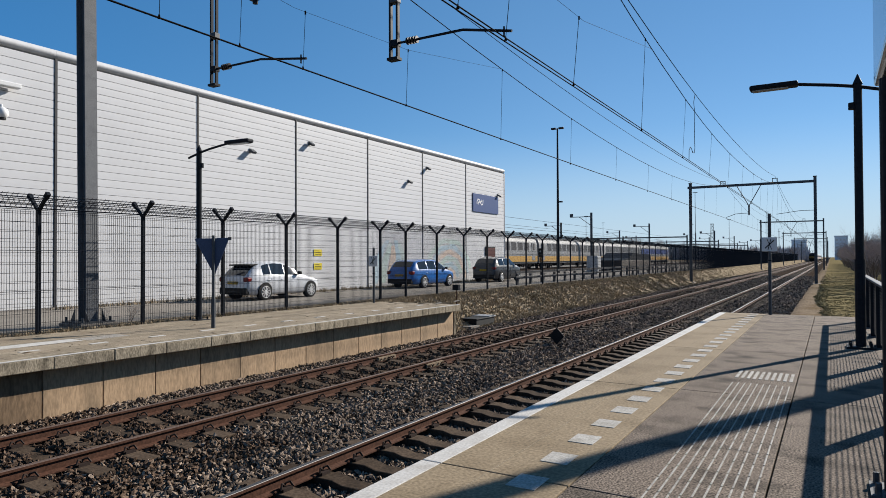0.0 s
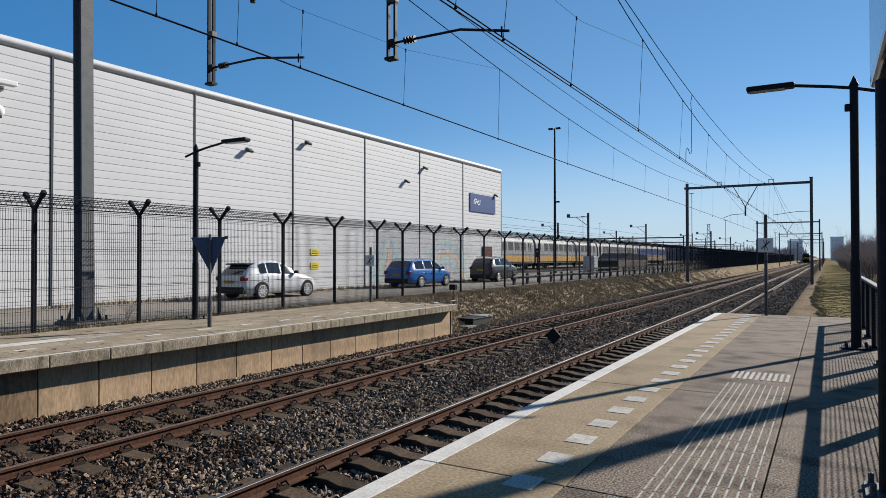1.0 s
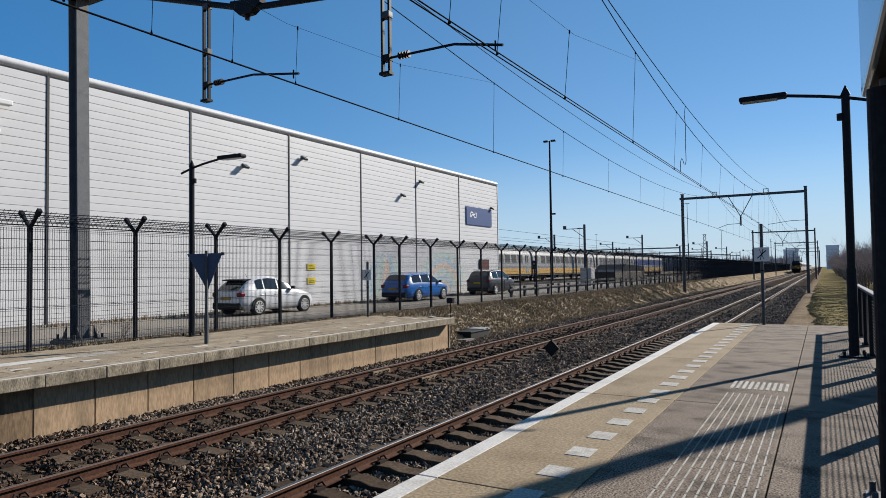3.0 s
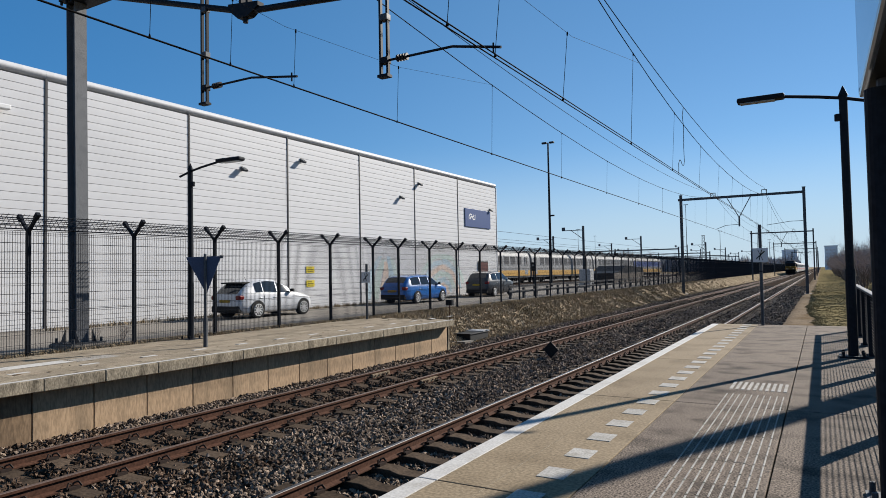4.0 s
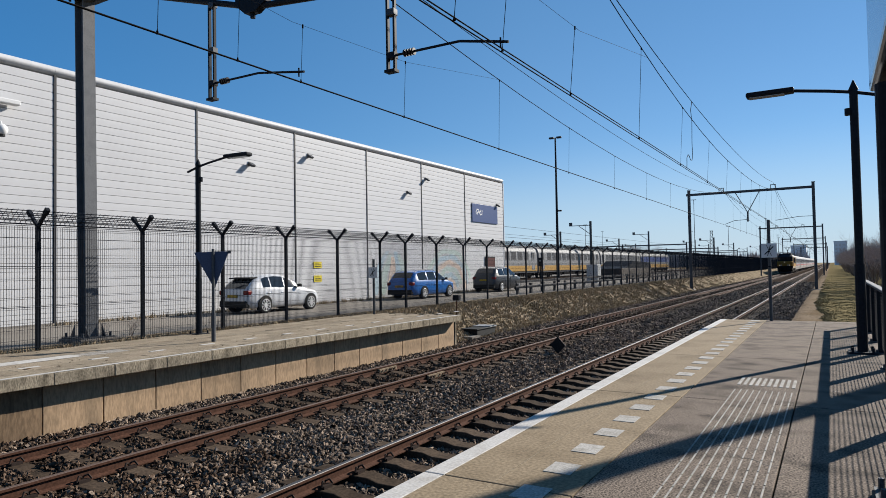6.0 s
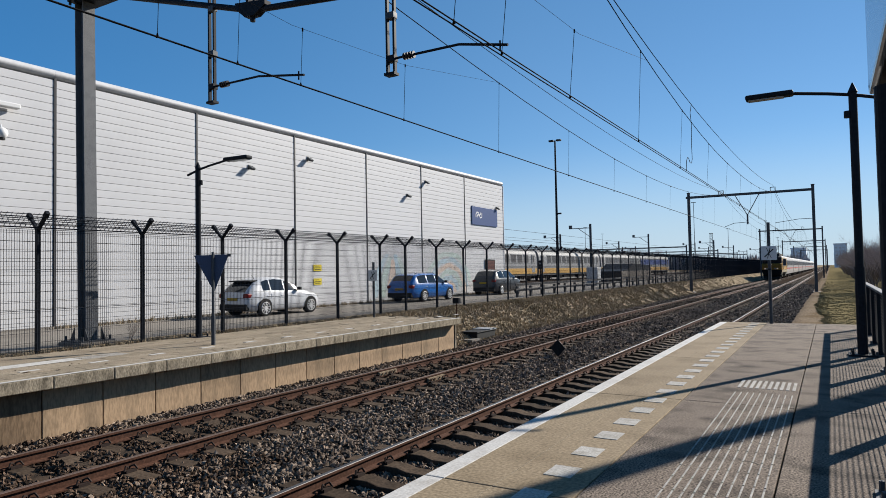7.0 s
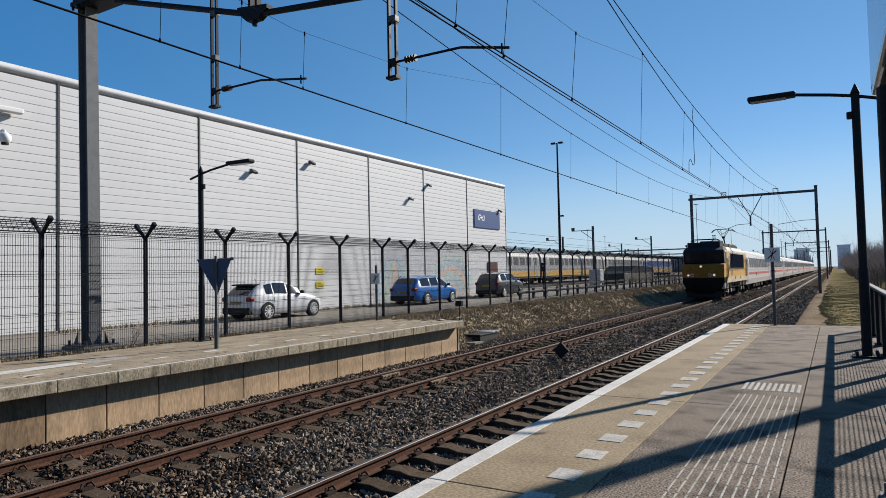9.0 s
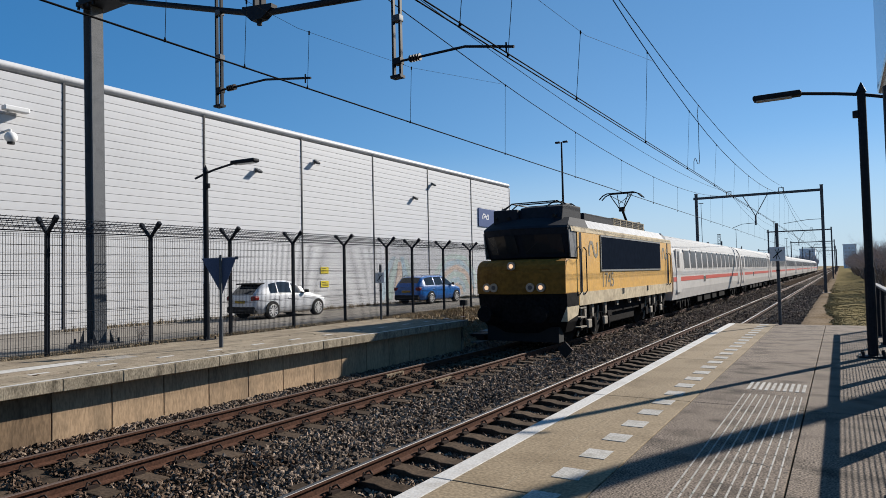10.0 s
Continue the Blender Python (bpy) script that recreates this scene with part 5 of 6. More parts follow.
                tube(sp, (s * (hw + 0.022), y + 0.22 * math.cos(a), 0.315 + 0.22 * math.sin(a)), (s * (hw + 0.022), y + 0.22 * math.cos(b), 0.315 + 0.22 * math.sin(b)), 0.015, 5)
            disc(sp, (s * (hw + 0.02), y, 0.315), 0.05, (s, 0, 0), 12, 0.01)
            part("spokes", sp, M["alloy"], w)
    # black bumper block also stands in for shade on the rear
    part("lower_bumper", box(N(), -hw * 0.84, hw * 0.84, -0.02, 0.2, 0.24, 0.50), M["black"], t, bevel=0.05)
    part("number_plate", box(N(), -0.26, 0.26, -0.02, 0.06, belt - 0.33, belt - 0.22), M["plateyellow"], t)
    if kind == "hatch":
        top = fn(P["top"], .58)
        part("spoiler", prism(N(), [(.33, top - .02), (.72, top + .0), (.72, top + .05), (.33, top + .03)], -.58, .58, "x"), M["black"], t, bevel=0.01)
        part("aerial", tube(N(), (0.2, .95, 1.36), (0.2, .78, 1.58), 0.008, 5), M["black"], t)
    else:
        for s in (-1, 1):
            zt = fn(P["top"], 1.2)
            part("roof_rail", path_tube(N(), [(s * .56, .6, zt - .06), (s * .56, .75, zt + .035), (s * .56, 2.3, zt + .045), (s * .56, 2.5, zt - .02)], 0.014, 6), M["galv"], t)
    return t


hatch = build_car((-19.0, 16.78, -0.05), M["carwhite"], "white five-door hatchback with dark rear spoiler parked by fence", 2.52, 0.86, 1.72, "hatch")
hatch.scale = (0.975, 0.975, 0.975)
build_car((-19.1, 27.75, -0.05), M["carblue"], "bright blue estate car with roof rails parked by shed", 2.58, 1.05, 1.77, "estate")
build_car((-19.1, 37.2, -0.05), M["cardark"], "dark grey crossover car with silver roof rails", 2.55, 0.85, 1.80, "suv")


# ---- on the shed wall ----
def wall_light(y, z):
    t = thing("wall_light", (SHED_X + 0.01, y, z), "small grey floodlight on a bracket on the shed wall", "wall light", "shed floodlights")
    part("bracket", path_tube(N(), [(0, 0, 0), (0.06, 0, 0.03), (0.12, 0, 0.0)], 0.02, 6), M["galv"], t)
    part("plate", box(N(), 0, 0.02, -0.06, 0.06, -0.09, 0.09), M["galv"], t)
    m = Matrix.Translation((0.12, 0, -0.02)) @ Matrix.Rotation(radians(35), 4, "Y")
    h = part("floodlight", box(N(), -0.08, 0.16, -0.12, 0.12, -0.05, 0.05, m), M["galv"], t, bevel=0.02)
    part("lens", box(N(), -0.05, 0.13, -0.09, 0.09, -0.06, -0.051, m), M["lens"], h)


for y, z in ((19.4, 6.03), (23.0, 6.88), (31.3, 5.93), (33.3, 6.93), (43.0, 6.08)):
    wall_light(y, z)


def wall_camera(z, dome):
    t = thing("security_camera", (SHED_X + 0.01, 9.69, z), "white dome security camera" if dome else "white bullet security camera on wall bracket", "security camera")
    if dome:
        part("arm", path_tube(N(), [(0, 0, 0.1), (0.3, 0, 0.12), (0.35, 0, 0)], 0.035, 8), M["white"], t)
        d = N()
        bmesh.ops.create_uvsphere(d, u_segments=16, v_segments=10, radius=0.17, matrix=Matrix.Translation((0.35, 0, -0.12)))
        part("dome", d, M["white"], t, smooth=True)
        part("lens", tube(N(), (0.35, 0, -0.32), (0.35, 0, -0.24), 0.1, 12), M["black"], t)
    else:
        part("arm", path_tube(N(), [(0, 0, -0.1), (0.2, 0, -0.08)], 0.03, 8), M["white"], t)
        part("housing", box(N(), 0.08, 0.32, -0.15, 0.55, -0.05, 0.1), M["white"], t, bevel=0.03)


wall_camera(6.6, False)
wall_camera(5.86, True)


def build_wall_signs():
    x = SHED_X + 0.012
    t = thing("company_sign", (x, 39.14, 4.67), "large slate-blue sign with a white emblem on shed", "sign")
    part("board", box(N(), 0, 0.05, 0, 3.9, 0, 1.26), M["signblue"], t, bevel=0.01)
    for k, curve in enumerate(([(0.55, 0.52), (0.55, 0.72), (0.7, 0.88), (0.92, 0.86), (1.05, 0.66), (1.2, 0.52), (1.42, 0.56), (1.45, 0.88)], [(0.72, 0.52), (0.74, 0.64), (0.84, 0.70), (1.1, 0.70), (1.24, 0.76), (1.26, 0.88)])):
        part("emblem_band", ribbon(N(), curve, 0.085, 0.0505 + 0.001 * k, 0.055 + 0.001 * k), M["white"], t, "white emblem of bent bands")
    for z in (0.98, 1.63):
        n = thing("notice", (x, 23.3, z), "small yellow notice plate on the cladding", "sign", "yellow notices")
        part("plate", box(N(), 0, 0.015, 0, 0.55, 0, 0.30), M["yellowsign"], n)
        for k in range(3):
            part("text_bar", box(N(), 0.016, 0.018, 0.08, 0.47 - 0.1 * (k == 2), 0.06 + 0.08 * k, 0.085 + 0.08 * k), M["black"], n)
    b = thing("notice_board", (x, 41.0, 1.45), "dark red board on the shed wall", "sign")
    part("frame", box(N(), 0, 0.05, 0, 1.5, 0, 0.85), M["black"], b)
    part("panel", box(N(), 0.051, 0.056, 0.08, 1.42, 0.08, 0.77), M["redboard"], b)
    mural = thing("wall_painting", (SHED_X, 27.9, 0), "faded pale blue and orange rings painted on cladding", "mural")
    # an arch of broad rings with frayed edges, and a fan of leaning bands beside it
    tones = (M["muralorange"], M["muralblue"], M["muralmint"])
    for k in range(6):
        bm = N()
        r0 = 0.45 + 0.38 * k
        rows = []
        for q in np.linspace(0.05 + 0.12 * (k % 3), 3.05 - 0.1 * (k % 2), 26):
            e = 0.05 * math.sin(9 * q + 2 * k)
            rows.append([bm.verts.new((0.006 + 0.0004 * k, 8.1 + 1.15 * (r0 + d + e) * math.cos(q), 0.12 + (r0 + d + e) * math.sin(q))) for d in (0.0, 0.30)])
        for a, b in zip(rows, rows[1:]):
            bm.faces.new((a[0], a[1], b[1], b[0]))
        part("painted_ring", bm, tones[k % 3], mural)
    for k in range(5):
        bm = N()
        rows = []
        for q in np.linspace(0.06, 1, 12):
            c = 0.2 + 0.75 * k + (1.1 - 0.45 * k) * q * q + 0.06 * math.sin(8 * q + k)
            w = 0.17 + 0.10 * math.sin(math.pi * q)
            rows.append([bm.verts.new((0.009 + 0.0004 * k, c + e * w, (2.5 - 0.15 * (k % 3)) * q)) for e in (-1, 1)])
        for a, b in zip(rows, rows[1:]):
            bm.faces.new((a[0], a[1], b[1], b[0]))
        part("painted_band", bm, tones[(k + 1) % 3], mural)


build_wall_signs()


# ---- signs and small things along the line ----
def build_signs():
    t = thing("warning_sign", (-11.52, 9.65, 0), "slate-blue back of a triangular sign on grey pole", "sign", rz=42)
    p = tube(N(), (0, 0, 0), (0, 0, 0.62), 0.045, 12)
    tube(p, (0, 0, 0.62), (0, 0, 2.0), 0.03, 12)
    part("pole", p, M["galv"], t)
    part("plate", prism(N(), [(-0.40, 1.93), (0.33, 1.95), (0.02, 1.13)], 0.032, 0.045), M["signback"], t, bevel=0.004)
    part("edge_bracket", box(N(), 0.30, 0.37, 0.0, 0.06, 1.90, 1.96), M["galv"], t)

    def no_entry(at, top, size, z):
        s = thing("no_entry_sign", at, "white square sign with dark crossed pictogram on pole", "sign", "no entry signs")
        part("pole", tube(N(), (0, 0, 0), (0, 0, top), 0.04, 12), M["galv"], s)
        part("clip", tube(N(), (0, 0, z - 0.25), (0, 0, z - 0.22), 0.05, 12), M["darksteel"], s)
        pl = part("plate", box(N(), -size / 2, size / 2, -0.055, -0.042, z, z + size), M["white"], s, bevel=0.003)
        for a, w in ((46, 0.013), (-22, 0.007), (14, 0.009)):
            m = Matrix.Translation((0, -0.058, z + size / 2)) @ Matrix.Rotation(radians(a), 4, "Y")
            part("pictogram_bar", box(N(), -w * size / 0.36, w * size / 0.36, -0.001, 0.001, -size * 0.4, size * 0.4, m), M["black"], pl)

    no_entry((-1.36, 18.75, 0), 2.6, 0.36, 1.63)
    no_entry((-13.25, 17.75, -0.05), 1.9, 0.36, 1.27)
    d = thing("track_marker", (-6.75, 17.7, -0.98), "small black diamond marker board beside the rail", "sign")
    part("stake", tube(N(), (0, 0, 0), (0, 0, 0.2), 0.02, 6), M["black"], d)
    part("plate", prism(N(), [(0, 0.0), (0.23, 0.24), (0, 0.48), (-0.23, 0.24)], -0.012, 0.012), M["black"], d)
    part("pin", tube(N(), (0.02, 0, 0.46), (0.02, 0, 0.6), 0.015, 6), M["black"], d)
    b = thing("trackside_box", (-11.35, 21.6, -1.0), "low black trackside cable box with pale lid edges", "equipment box")
    part("case", box(N(), -0.35, 0.35, -0.75, 0.75, 0.0, 0.26), M["black"], b, bevel=0.03)
    part("lid", box(N(), -0.38, 0.38, -0.78, 0.78, 0.262, 0.30), M["black"], b, bevel=0.01)
    for y in (0.35, 0.7):
        part("lid_strip", box(N(), -0.36, 0.38, y - 0.09, y + 0.09, 0.301, 0.33), M["cabinet"], b)
    part("foot", box(N(), -0.5, 0.5, -1.4, -0.78, 0.0, 0.08), M["concrete"], b)
    s = thing("marker_post", (-12.3, 21.7, -0.45), "thin rusty post with small dark box on top", "marker post")
    part("post", tube(N(), (0, 0, 0), (0, 0, 0.75), 0.02, 8), M["rust"], s)
    part("head", box(N(), -0.13, 0.13, -0.08, 0.08, 0.72, 0.93), M["darksteel"], s, bevel=0.01)
    for x, y in ((FAR_C - GAUGE / 2 + 0.055, 12.8), (FAR_C + GAUGE / 2 + 0.055, 12.55), (NEAR_C - GAUGE / 2 + 0.055, 33.0)):
        f = thing("rail_joint", (x, y, RAIL - 0.09), "pale bolted fishplate joint on the rail", "rail joint", "rail joints")
        part("fishplate", box(N(), -0.03, 0.02, -0.35, 0.35, -0.045, 0.045), M["path"], f, bevel=0.006)
        for k in (-0.25, -0.1, 0.1, 0.25):
            part("bolt", tube(N(), (0.02, k, 0), (0.045, k, 0), 0.018, 6), M["rust"], f)


build_signs()


# ---- railing, display and unseen shadow beam beside the platform ----
def build_railing():
    t = thing("platform_railing", (0.66, 0, 0), "dark steel railing with close horizontal bars along platform", "railing")
    posts = [7.37 + 1.757 * k for k in range(-4, 7)]
    y0, y1 = posts[0] - 0.1, posts[-1] + 0.25
    top = box(N(), -0.05, 0.05, y0, y1, 1.02, 1.06)
    part("top_rail", top, M["galv"], t, "worn pale top rail", bevel=0.01)
    bar = to_mesh("bar", box(N(), -0.003, 0.003, y0, y1, -0.0032, 0.0032), M["darksteel"])
    for k in range(18):
        piece("bar", bar, t, (0, 0, 0.11 + 0.05 * k))
    post = N()
    box(post, -0.05, 0.05, -0.055, 0.055, 0.0, 1.02)
    pm = to_mesh("post", post, M["darksteel"], bevel=0.006)
    foot = N()
    box(foot, -0.1, 0.1, -0.11, 0.11, 0.0, 0.02)
    fm = to_mesh("foot_plate", foot, M["galv"])
    bolt = to_mesh("bolt", tube(N(), (-0.07, -0.08, 0.02), (-0.07, -0.08, 0.07), 0.02, 6), M["galv"])
    for y in posts:
        piece("post", pm, t, (0, y, 0)), piece("foot_plate", fm, t, (0, y, 0)), piece("bolt", bolt, t, (0, y, 0))


build_railing()


def build_display():
    t = thing("platform_display", (0.46, 4.95, 0), "dark post carrying a large overhead display housing", "information display")
    part("post", tube(N(), (-0.105, 0, 0.02), (-0.105, 0, 2.6), 0.085, 20), M["darksteel"], t)
    b = box(N(), -0.265, 0.055, -0.16, 0.16, 0, 0.02)
    for a in (-1, 1):
        for c in (-1, 1):
            tube(b, (a * 0.12 - 0.105, c * 0.12, 0.02), (a * 0.12 - 0.105, c * 0.12, 0.09), 0.018, 6)
    part("base_plate", b, M["galv"], t)
    part("neck", tube(N(), (-0.07, 0, 2.6), (-0.07, 0, 2.69), 0.05, 12), M["galv"], t)
    h = part("housing", box(N(), -0.19, 0.25, -1.9, 0.55, 2.675, 3.5), M["board"], t, "blue-grey glossy housing", bevel=0.02)
    part("underside", box(N(), -0.15, 0.21, -1.85, 0.5, 2.66, 2.673), M["darksteel"], h)


build_display()


def build_shadow_beam():
    """Unseen cantilevered beam, assumed and added to throw the broad shadow across the paving."""
    t = thing("cantilever_canopy", (0, 0, 0), "unseen cantilever beam added for its shadow on the platform", "canopy")
    a, d = Vector((2.27, 12.9, 6.0)), Vector((0.393, 0.919, 0.0)).normalized()
    side = Vector((-d.y, d.x, 0))
    bm = N()
    e = a + d * 16
    ring = lambda c: [c + side * 0.16 - Vector((0, 0, 0.1)), c + side * 0.16 + Vector((0, 0, 0.1)), c - side * 0.16 + Vector((0, 0, 0.1)), c - side * 0.16 - Vector((0, 0, 0.1))]
    part("beam", loft(bm, [ring(a), ring(e)]), M["darksteel"], t)
    part("column", tube(N(), (e.x, e.y, -1.0), (e.x, e.y, 6.0), 0.16, 12), M["darksteel"], t)


build_shadow_beam()


# ---- yard behind the fence ----
def build_yard():
    g = thing("guard_rail", (-15.4, 34.0, -0.05), "grey steel crash barrier behind the mesh fence", "guard rail")
    for z in (0.42, 0.72):
        part("rail", box(N(), -0.03, 0.03, 0, 46, z - 0.07, z + 0.07), M["guard"], g, bevel=0.02)
    pm = to_mesh("post", box(N(), -0.06, 0.06, -0.1, 0.1, 0, 0.62), M["guard"])
    for i in range(24):
        piece("post", pm, g, (-0.08, 0.4 + 1.95 * i, 0))
    hm = thing("high_mast_light", (-24.0, 63.5, -0.05), "very tall slim dark floodlight mast in the yard", "floodlight mast", "yard lights")
    part("pole", tube(N(), (0, 0, 0), (0, 0, 14.82), 0.16, 12, 0.08), M["darksteel"], hm)
    h = N()
    for s in (-1, 1):
        box(h, s * 0.4 - 0.25, s * 0.4 + 0.25, -0.15, 0.15, 14.72, 14.9)
    part("lamp_head", h, M["darksteel"], hm, bevel=0.03)
    part("side_lamp", box(N(), 0.1, 0.5, -0.1, 0.1, 7.2, 7.35), M["darksteel"], hm)
    for x, y, z in ((-25.3, 150, 15.6), (-24.7, 200, 12.2), (-17.4, 230, 15.8), (-15.9, 260, 11.5), (-70, 230, 14), (-45, 260, 14), (-58, 175, 13), (-20, 330, 13)):
        p = thing("light_pole", (x, y, -0.1), "thin grey yard light pole", "light pole", "yard lights")
        part("pole", tube(N(), (0, 0, 0), (0, 0, z), 0.07, 8, 0.05), M["galv"], p)
        part("lamp_head", box(N(), -0.5, 0.5, -0.1, 0.1, z, z + 0.12), M["galv"], p)
    yard_masts = ((-31.0, 96, 8.4), (-33.0, 141, 8.8), (-33.0, 196, 8.6), (-36, 240, 8.6), (-60, 230, 8.3), (-70, 270, 8.3), (-44, 118, 8.3), (-46, 165, 8.5), (-24, 168, 8.0), (-26, 222, 8.2), (-22, 262, 8.2), (-30, 300, 8.4), (-52, 205, 8.4), (-80, 250, 8.6))
    for x, y, z in yard_masts:
        m = thing("yard_mast", (x, y, -0.1), "dark yard catenary mast with one cantilever arm", "catenary mast", "yard masts")
        part("mast", mast(N(), 0, 0, 0, z, 0.28), M["galv"], m)
        part("cantilever", path_tube(path_tube(N(), [(0, 0, z - 0.6), (-3.3, 0, z - 0.6)], 0.06, 6), [(0, 0, z - 2.0), (-1.9, 0, z - 0.6)], 0.05, 6), M["galv"], m)
        part("wire_bracket", box(N(), -3.35, -2.85, -0.06, 0.06, z - 0.6, z - 0.1), M["galv"], m)
    for z, x in ((5.3, -34.5), (6.6, -34.5), (5.3, -44), (6.8, -44)):
        wire_object("yard_wire", [(x, 40, z), (x, 320, z)], 0.02, "thin overhead wire above the yard tracks")
    for y in (172, 225, 275, 310):
        p = thing("yard_portal", (-45, y, -0.1), "grey steel yard portal spanning several tracks", "catenary mast", "yard portals")
        part("beam", box(N(), -32, 14, -0.15, 0.15, 6.6, 6.9), M["galv"], p)
        for x in (-32, -17, -2, 14):
            part("mast", mast(N(), x, 0, 0, 7.2, 0.3), M["galv"], p)
    tw = thing("lattice_tower", (-43.8, 300, -0.1), "slim grey lattice radio tower beyond the yard", "tower")
    for sx, sy in ((-1, -1), (1, -1), (1, 1), (-1, 1)):
        part("leg", tube(N(), (sx * 0.9, sy * 0.9, 0), (sx * 0.45, sy * 0.45, 15.8), 0.055, 6), M["galv"], tw)
    for k in range(10):
        w0, w1, z0, z1 = 0.9 - 0.045 * k, 0.9 - 0.045 * (k + 1), 1.58 * k, 1.58 * (k + 1)
        br = N()
        for sy in (-1, 1):
            tube(br, (-w0, sy * w0, z0), (w1, sy * w1, z1), 0.028, 4), tube(br, (w0, sy * w0, z0), (-w1, sy * w1, z1), 0.028, 4)
        part("brace", br, M["galv"], tw)
    part("platform", box(N(), -0.7, 0.7, -0.7, 0.7, 15.8, 16.0), M["galv"], tw)
    c = thing("equipment_container", (-21.5, 72, -0.05), "dark brown equipment container behind the fence", "container")
    part("body", box(N(), -1.6, 1.6, 0, 14, 0, 1.25), M["container"], c, bevel=0.05)
    part("roof", prism(N(), [(0, 1.25), (14, 1.25), (13.5, 1.9), (5, 2.1), (3.2, 1.5)], -1.6, 1.6, "x"), M["darksteel"], c)
    k = thing("relay_cabinet", (-19.0, 59.5, -0.05), "pale grey relay cabinet in the yard", "cabinet")
    part("case", box(N(), -0.5, 0.5, -0.6, 0.6, 0, 1.7), M["cabinet"], k, bevel=0.03)
    part("door", box(N(), 0.502, 0.52, -0.5, 0.5, 0.15, 1.6), M["cabinet"], k)
    s = thing("yard_signal", (-15.9, 39.0, -0.05), "slim dark dwarf signal on a striped post", "signal")
    part("post", tube(N(), (0, 0, 0), (0, 0, 2.0), 0.05, 8), M["darksteel"], s)
    part("head", box(N(), -0.14, 0.14, -0.1, 0.1, 1.6, 2.15), M["black"], s, bevel=0.03)
    part("lamp", disc(N(), (0, -0.1, 1.95), 0.06, (0, -1, 0), 12, 0.01), M["lens"], s)


build_yard()


# ---- plants and distance ----
def grow(bm, p, d, length, r, depth, rnd, gather):
    q = p + d * length
    tube(bm, p, q, r, 5 if r > 0.03 else 3, r * 0.65, caps=False)
    if depth == 0:
        return
    for _ in range(rnd.choice((2, 3, 3))):
        nd = (d + Vector((rnd.uniform(-.7, .7), rnd.uniform(-.7, .7), rnd.uniform(-.15, .55)))).normalized()
        s = p.lerp(q, rnd.uniform(0.45, 1.0))
        grow(gather if r * 0.6 < 0.022 else bm, s, nd, length * rnd.uniform(0.6, 0.85), r * 0.58, depth - 1, rnd, gather)


def build_tree_kind(seed, height, label, name="bare_tree", stems=1, depth=5):
    rnd = random.Random(seed)
    t = thing(name, (0, 0, 0), label, "tree", "bare trees along the line")
    trunk, twigs = N(), N()
    for i in range(stems):
        a = rnd.uniform(0, 6.28)
        lean = 0.08 if stems == 1 else 0.45
        grow(trunk, Vector((0.25 * math.cos(a) * (stems > 1), 0.25 * math.sin(a) * (stems > 1), -0.1)), Vector((lean * math.cos(a), lean * math.sin(a), 1)).normalized(), height * 0.30, 0.022 * height / (1 + 1.2 * (stems > 1)), depth, rnd, twigs)
    part("trunk", trunk, M["bark"], t)
    part("crown", twigs, M["twig"], t, "bare brown twigs")
    return t


def build_plants():
    rnd = random.Random(11)
    kinds = [build_tree_kind(s, 6.2, "leafless brown shrub beside the grass verge", "bare_shrub", 6, 5) for s in (1, 2, 3)]
    places = [(3.2 + 1.2 * rnd.random() + 1.9 * (i % 3), 56 + 1.9 * i + rnd.uniform(-1.5, 1.5)) for i in range(110)]
    for i, (x, y) in enumerate(places):
        m = pose(x, y, -0.95, 0, 0, rnd.uniform(0, 360))
        k = kinds[i % 3]
        if i < 3:
            k.matrix_basis = m
        else:
            copy_thing(k, m)
    tall = [build_tree_kind(s, 10.0, "bare winter tree in the distance", "bare_tree", 1, 6) for s in (21, 22)]
    spots = [(-62, 170), (-68, 180), (-80, 210), (-58, 260), (-64, 270), (-95, 240), (-30, 330), (-22, 345), (-40, 350), (-110, 260), (-16, 360), (-75, 300), (14, 190), (18, 215), (16, 240), (22, 270), (20, 300)]
    spots += [(rnd.uniform(-190, -12), rnd.uniform(380, 470)) for _ in range(60)] + [(rnd.uniform(10, 60), rnd.uniform(300, 480)) for _ in range(30)] + [(-64 + rnd.uniform(-9, 9), 182 + rnd.uniform(-12, 12)) for _ in range(20)] + [(-47 + rnd.uniform(-4, 4), 190 + rnd.uniform(-8, 8)) for _ in range(8)]
    for i, (x, y) in enumerate(spots):
        m = pose(x, y, -0.9, 0, 0, rnd.uniform(0, 360))
        if i < 2:
            tall[i].matrix_basis = m
        else:
            copy_thing(tall[i % 2], m)


build_plants()

weed = build_tree_kind(31, 0.8, "small leafless weed bush behind the fence", "weed_bush", 5, 4)
weed.matrix_basis = pose(-15.2, 9.9, -0.06)
copy_thing(weed, pose(-14.3, 12.0, -0.06, 0, 0, 80))


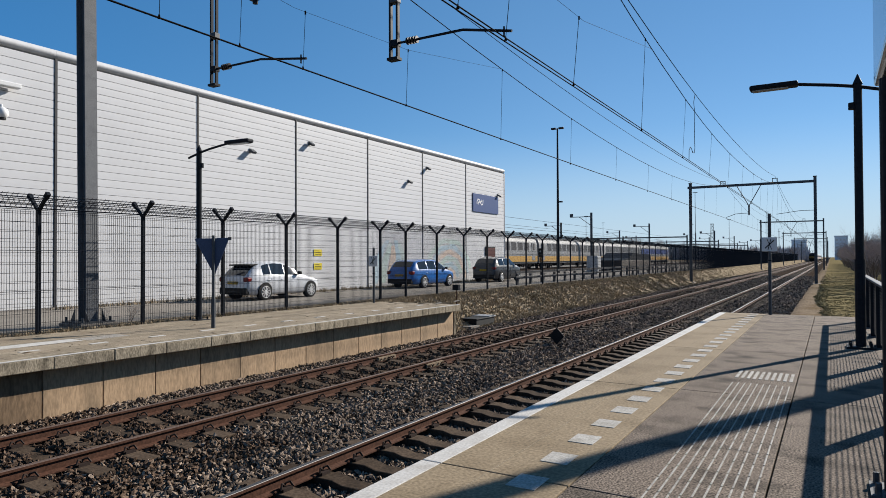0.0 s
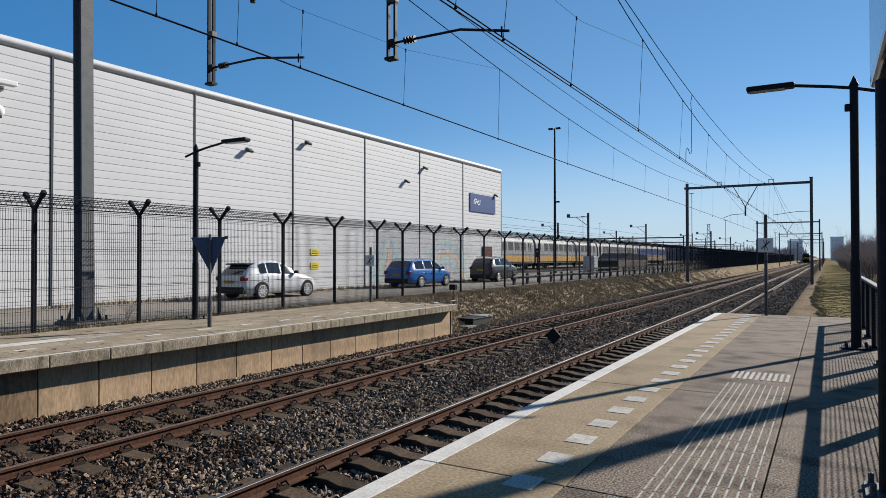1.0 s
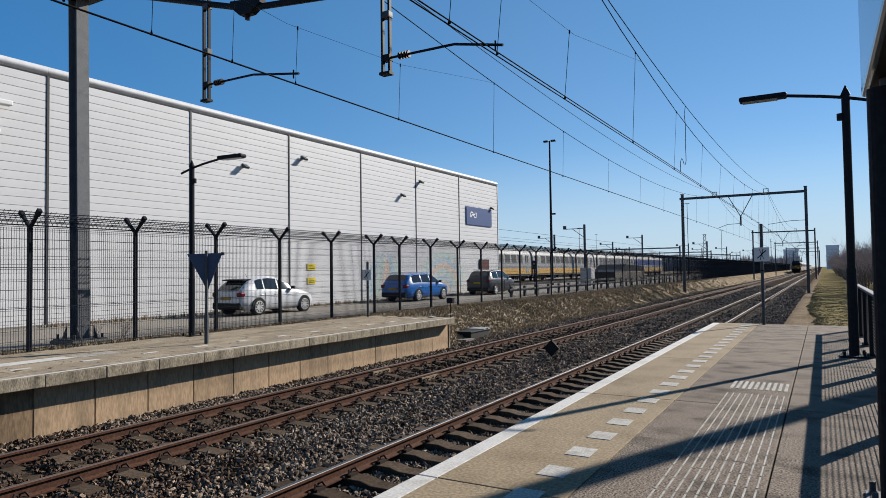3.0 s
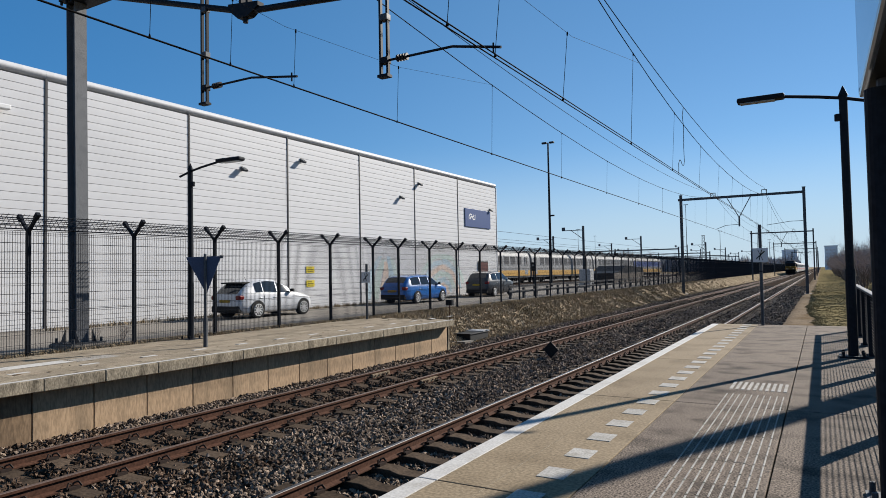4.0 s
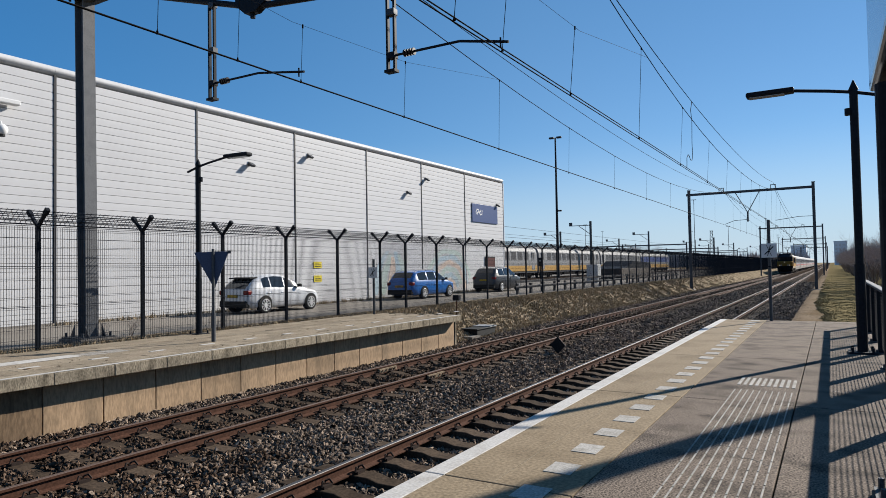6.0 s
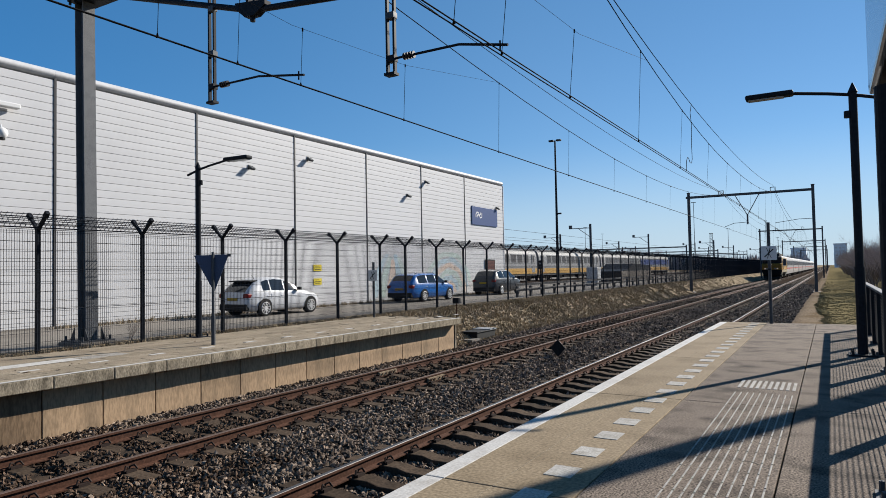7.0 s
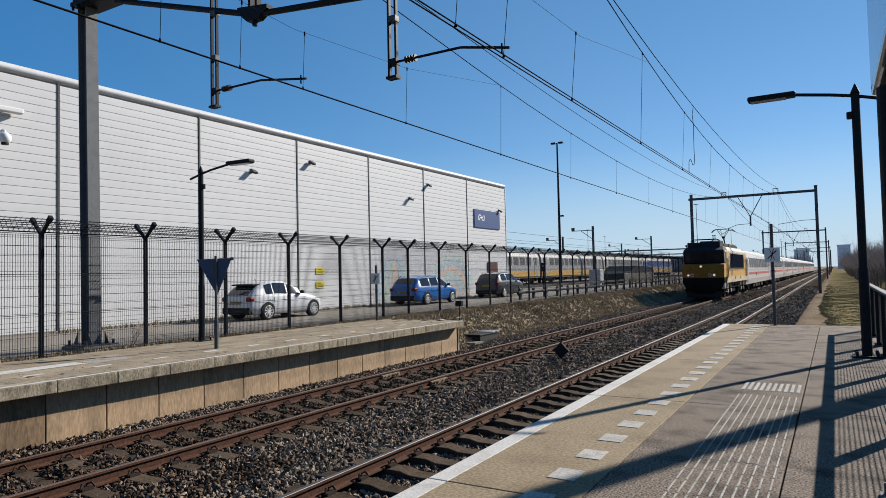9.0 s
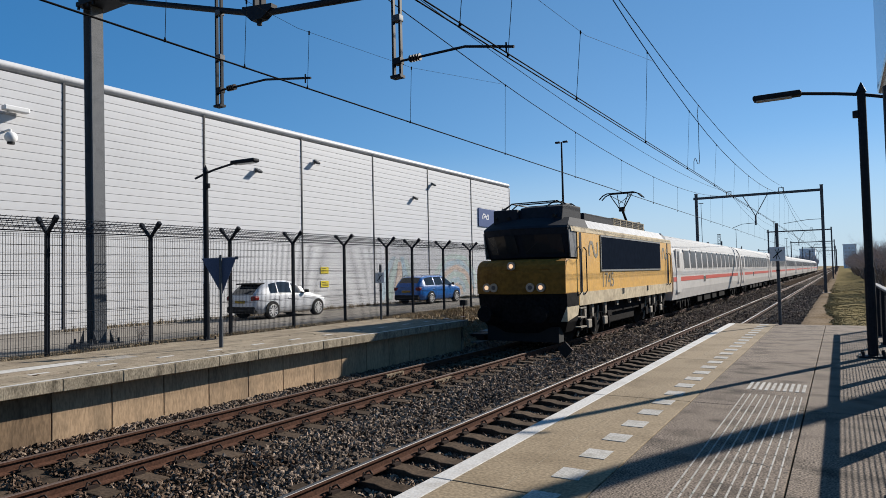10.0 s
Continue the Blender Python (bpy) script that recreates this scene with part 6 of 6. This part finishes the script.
def blades(name, mat, count, place, size, label):
    """Short tapering blades in tufts."""
    r = np.random.default_rng(len(name))
    v, f = [], []
    for i in range(count):
        x, y = place(r)
        z = ground_height(x, y) - 0.01
        for _ in range(4):
            a, l, b = r.uniform(0, 6.28), r.uniform(0.5, 1.3) * size, r.uniform(0.2, 0.9)
            ox, oy = x + r.normal() * 0.03, y + r.normal() * 0.03
            w = 0.012 * (1 + y / 40)
            k = len(v)
            v += [(ox - w * math.sin(a), oy + w * math.cos(a), z), (ox + w * math.sin(a), oy - w * math.cos(a), z), (ox + b * l * math.cos(a), oy + b * l * math.sin(a), z + l)]
            f.append((k, k + 1, k + 2))
    me = bpy.data.meshes.new(name)
    me.from_pydata(v, [], f)
    me.materials.append(mat)
    tagged(new(name, me), label, "grass", kind="stuff")


blades("bank_grass", M["dryblade"], 20000, lambda r: (r.uniform(-13.9, -10.8), LEND + 0.2 + abs(r.normal()) * 30), 0.10, "matted dry straw-coloured grass on the bank")
def verge_spot(r):
    y = END + 0.3 + abs(r.normal()) * 30
    return path_edge(y) - 0.12 + (r.exponential(0.18) if r.uniform() < 0.3 else r.uniform(0, 3.4)), y


blades("verge_grass", M["greenblade"], 11000, verge_spot, 0.035, "short olive-green grass on the verge")
blades("fence_weeds", M["dryblade"], 1500, lambda r: (-13.75 + r.normal() * 0.10, r.uniform(3, LEND + 6)), 0.12, "dry weeds growing along the fence foot")
blades("yard_edge_weeds", M["dryblade"], 500, lambda r: (SHED_X + 0.35 + abs(r.normal()) * 0.15, r.uniform(11, 44)), 0.18, "dry weeds along the foot of the shed")


def build_far_woods():
    """A ragged belt of bare crowns along the horizon: thin upright sprays at uneven heights."""
    r = np.random.default_rng(17)
    v, f = [], []
    for x0, x1, y0, y1, h, count in ((-330, -12, 400, 470, 13.0, 7500), (9, 90, 330, 420, 9.0, 1800)):
        for _ in range(count):
            x, y = r.uniform(x0, x1), r.uniform(y0, y1)
            tall = h * (0.55 + 0.45 * noise.noise((x * 0.06, y * 0.03, 1.0)) + 0.3 * noise.noise((x * 0.3, 2.0, 5.0))) * r.uniform(0.55, 1.15)
            w, a, b = r.uniform(0.15, 0.5), r.normal() * 0.9, r.uniform(0.0, 3.1)
            k = len(v)
            c, d = w * math.cos(b), w * math.sin(b)
            v += [(x - c, y - d, -0.95), (x + c, y + d, -0.95), (x + a + c, y + d, tall * 0.6), (x + a * 1.4, y, tall), (x + a - c, y - d, tall * 0.65)]
            f.append((k, k + 1, k + 2, k + 3, k + 4))
    me = bpy.data.meshes.new("far_woods")
    me.from_pydata(v, [], f)
    me.materials.append(M["farwood"])
    tagged(new("far_woods", me), "hazy grey-brown belt of leafless woods on the horizon", "woods", kind="stuff")


build_far_woods()


def build_leaves():
    r = random.Random(9)
    v, f = [], []
    for i in range(60):
        x, y = (LEDGE - 0.2 - abs(r.gauss(0, 1.3)), r.uniform(3, LEND - 0.2))
        if x < -13.4:
            continue
        k, a, s = len(v), r.uniform(0, 6.28), r.uniform(0.015, 0.06)
        c, d = math.cos(a) * s, math.sin(a) * s
        v += [(x - c, y - d, 0.006), (x + d * .6, y - c * .6, 0.018), (x + c, y + d, 0.008), (x - d * .6, y + c * .6, 0.012)]
        f.append((k, k + 1, k + 2, k + 3))
    me = bpy.data.meshes.new("fallen_leaves")
    me.from_pydata(v, [], f)
    me.materials.append(M["leaf"])
    tagged(new("fallen_leaves", me), "scattered brown leaf litter on the paving", "leaves", kind="stuff")


build_leaves()


def build_towers():
    for x, y, w, h in ((2.6, 640, 9.4, 19.5), (-23.0, 500, 9, 13.5), (-36.0, 560, 10, 8), (16, 700, 22, 13)):
        t = thing("apartment_building", (x, y, -1), "hazy blue-grey distant apartment block", "building", "distant buildings")
        part("wall", box(N(), 0, w, 0, 14, 0, h), M["haze"], t)
        part("roof", box(N(), -0.3, w + 0.3, -0.3, 14.3, h, h + 0.8), M["haze"], t)
        wm = to_mesh("window", box(N(), 0, 1.4, -0.1, -0.02, 0, 1.3), M["hazeglass"])
        for i in range(int(w / 2.6)):
            for k in range(int(h / 3)):
                piece("window", wm, t, (1.0 + 2.6 * i, 0, 1.0 + 3.0 * k))


build_towers()


# ---- what moves ----
def motions():
    ts = [0.5 * i for i in range(21)]

    def nose(t):
        return 18.5 + 33.2 * (10 - t) + 0.38 * (10 - t) ** 2

    walk(loco, [(t, pose(FAR_C, nose(t), RAIL)) for t in ts])
    for i, c in enumerate(coaches):
        walk(c, [(t, pose(FAR_C, nose(t) + 14.95 + COACH_PITCH * i, RAIL)) for t in ts])


motions()
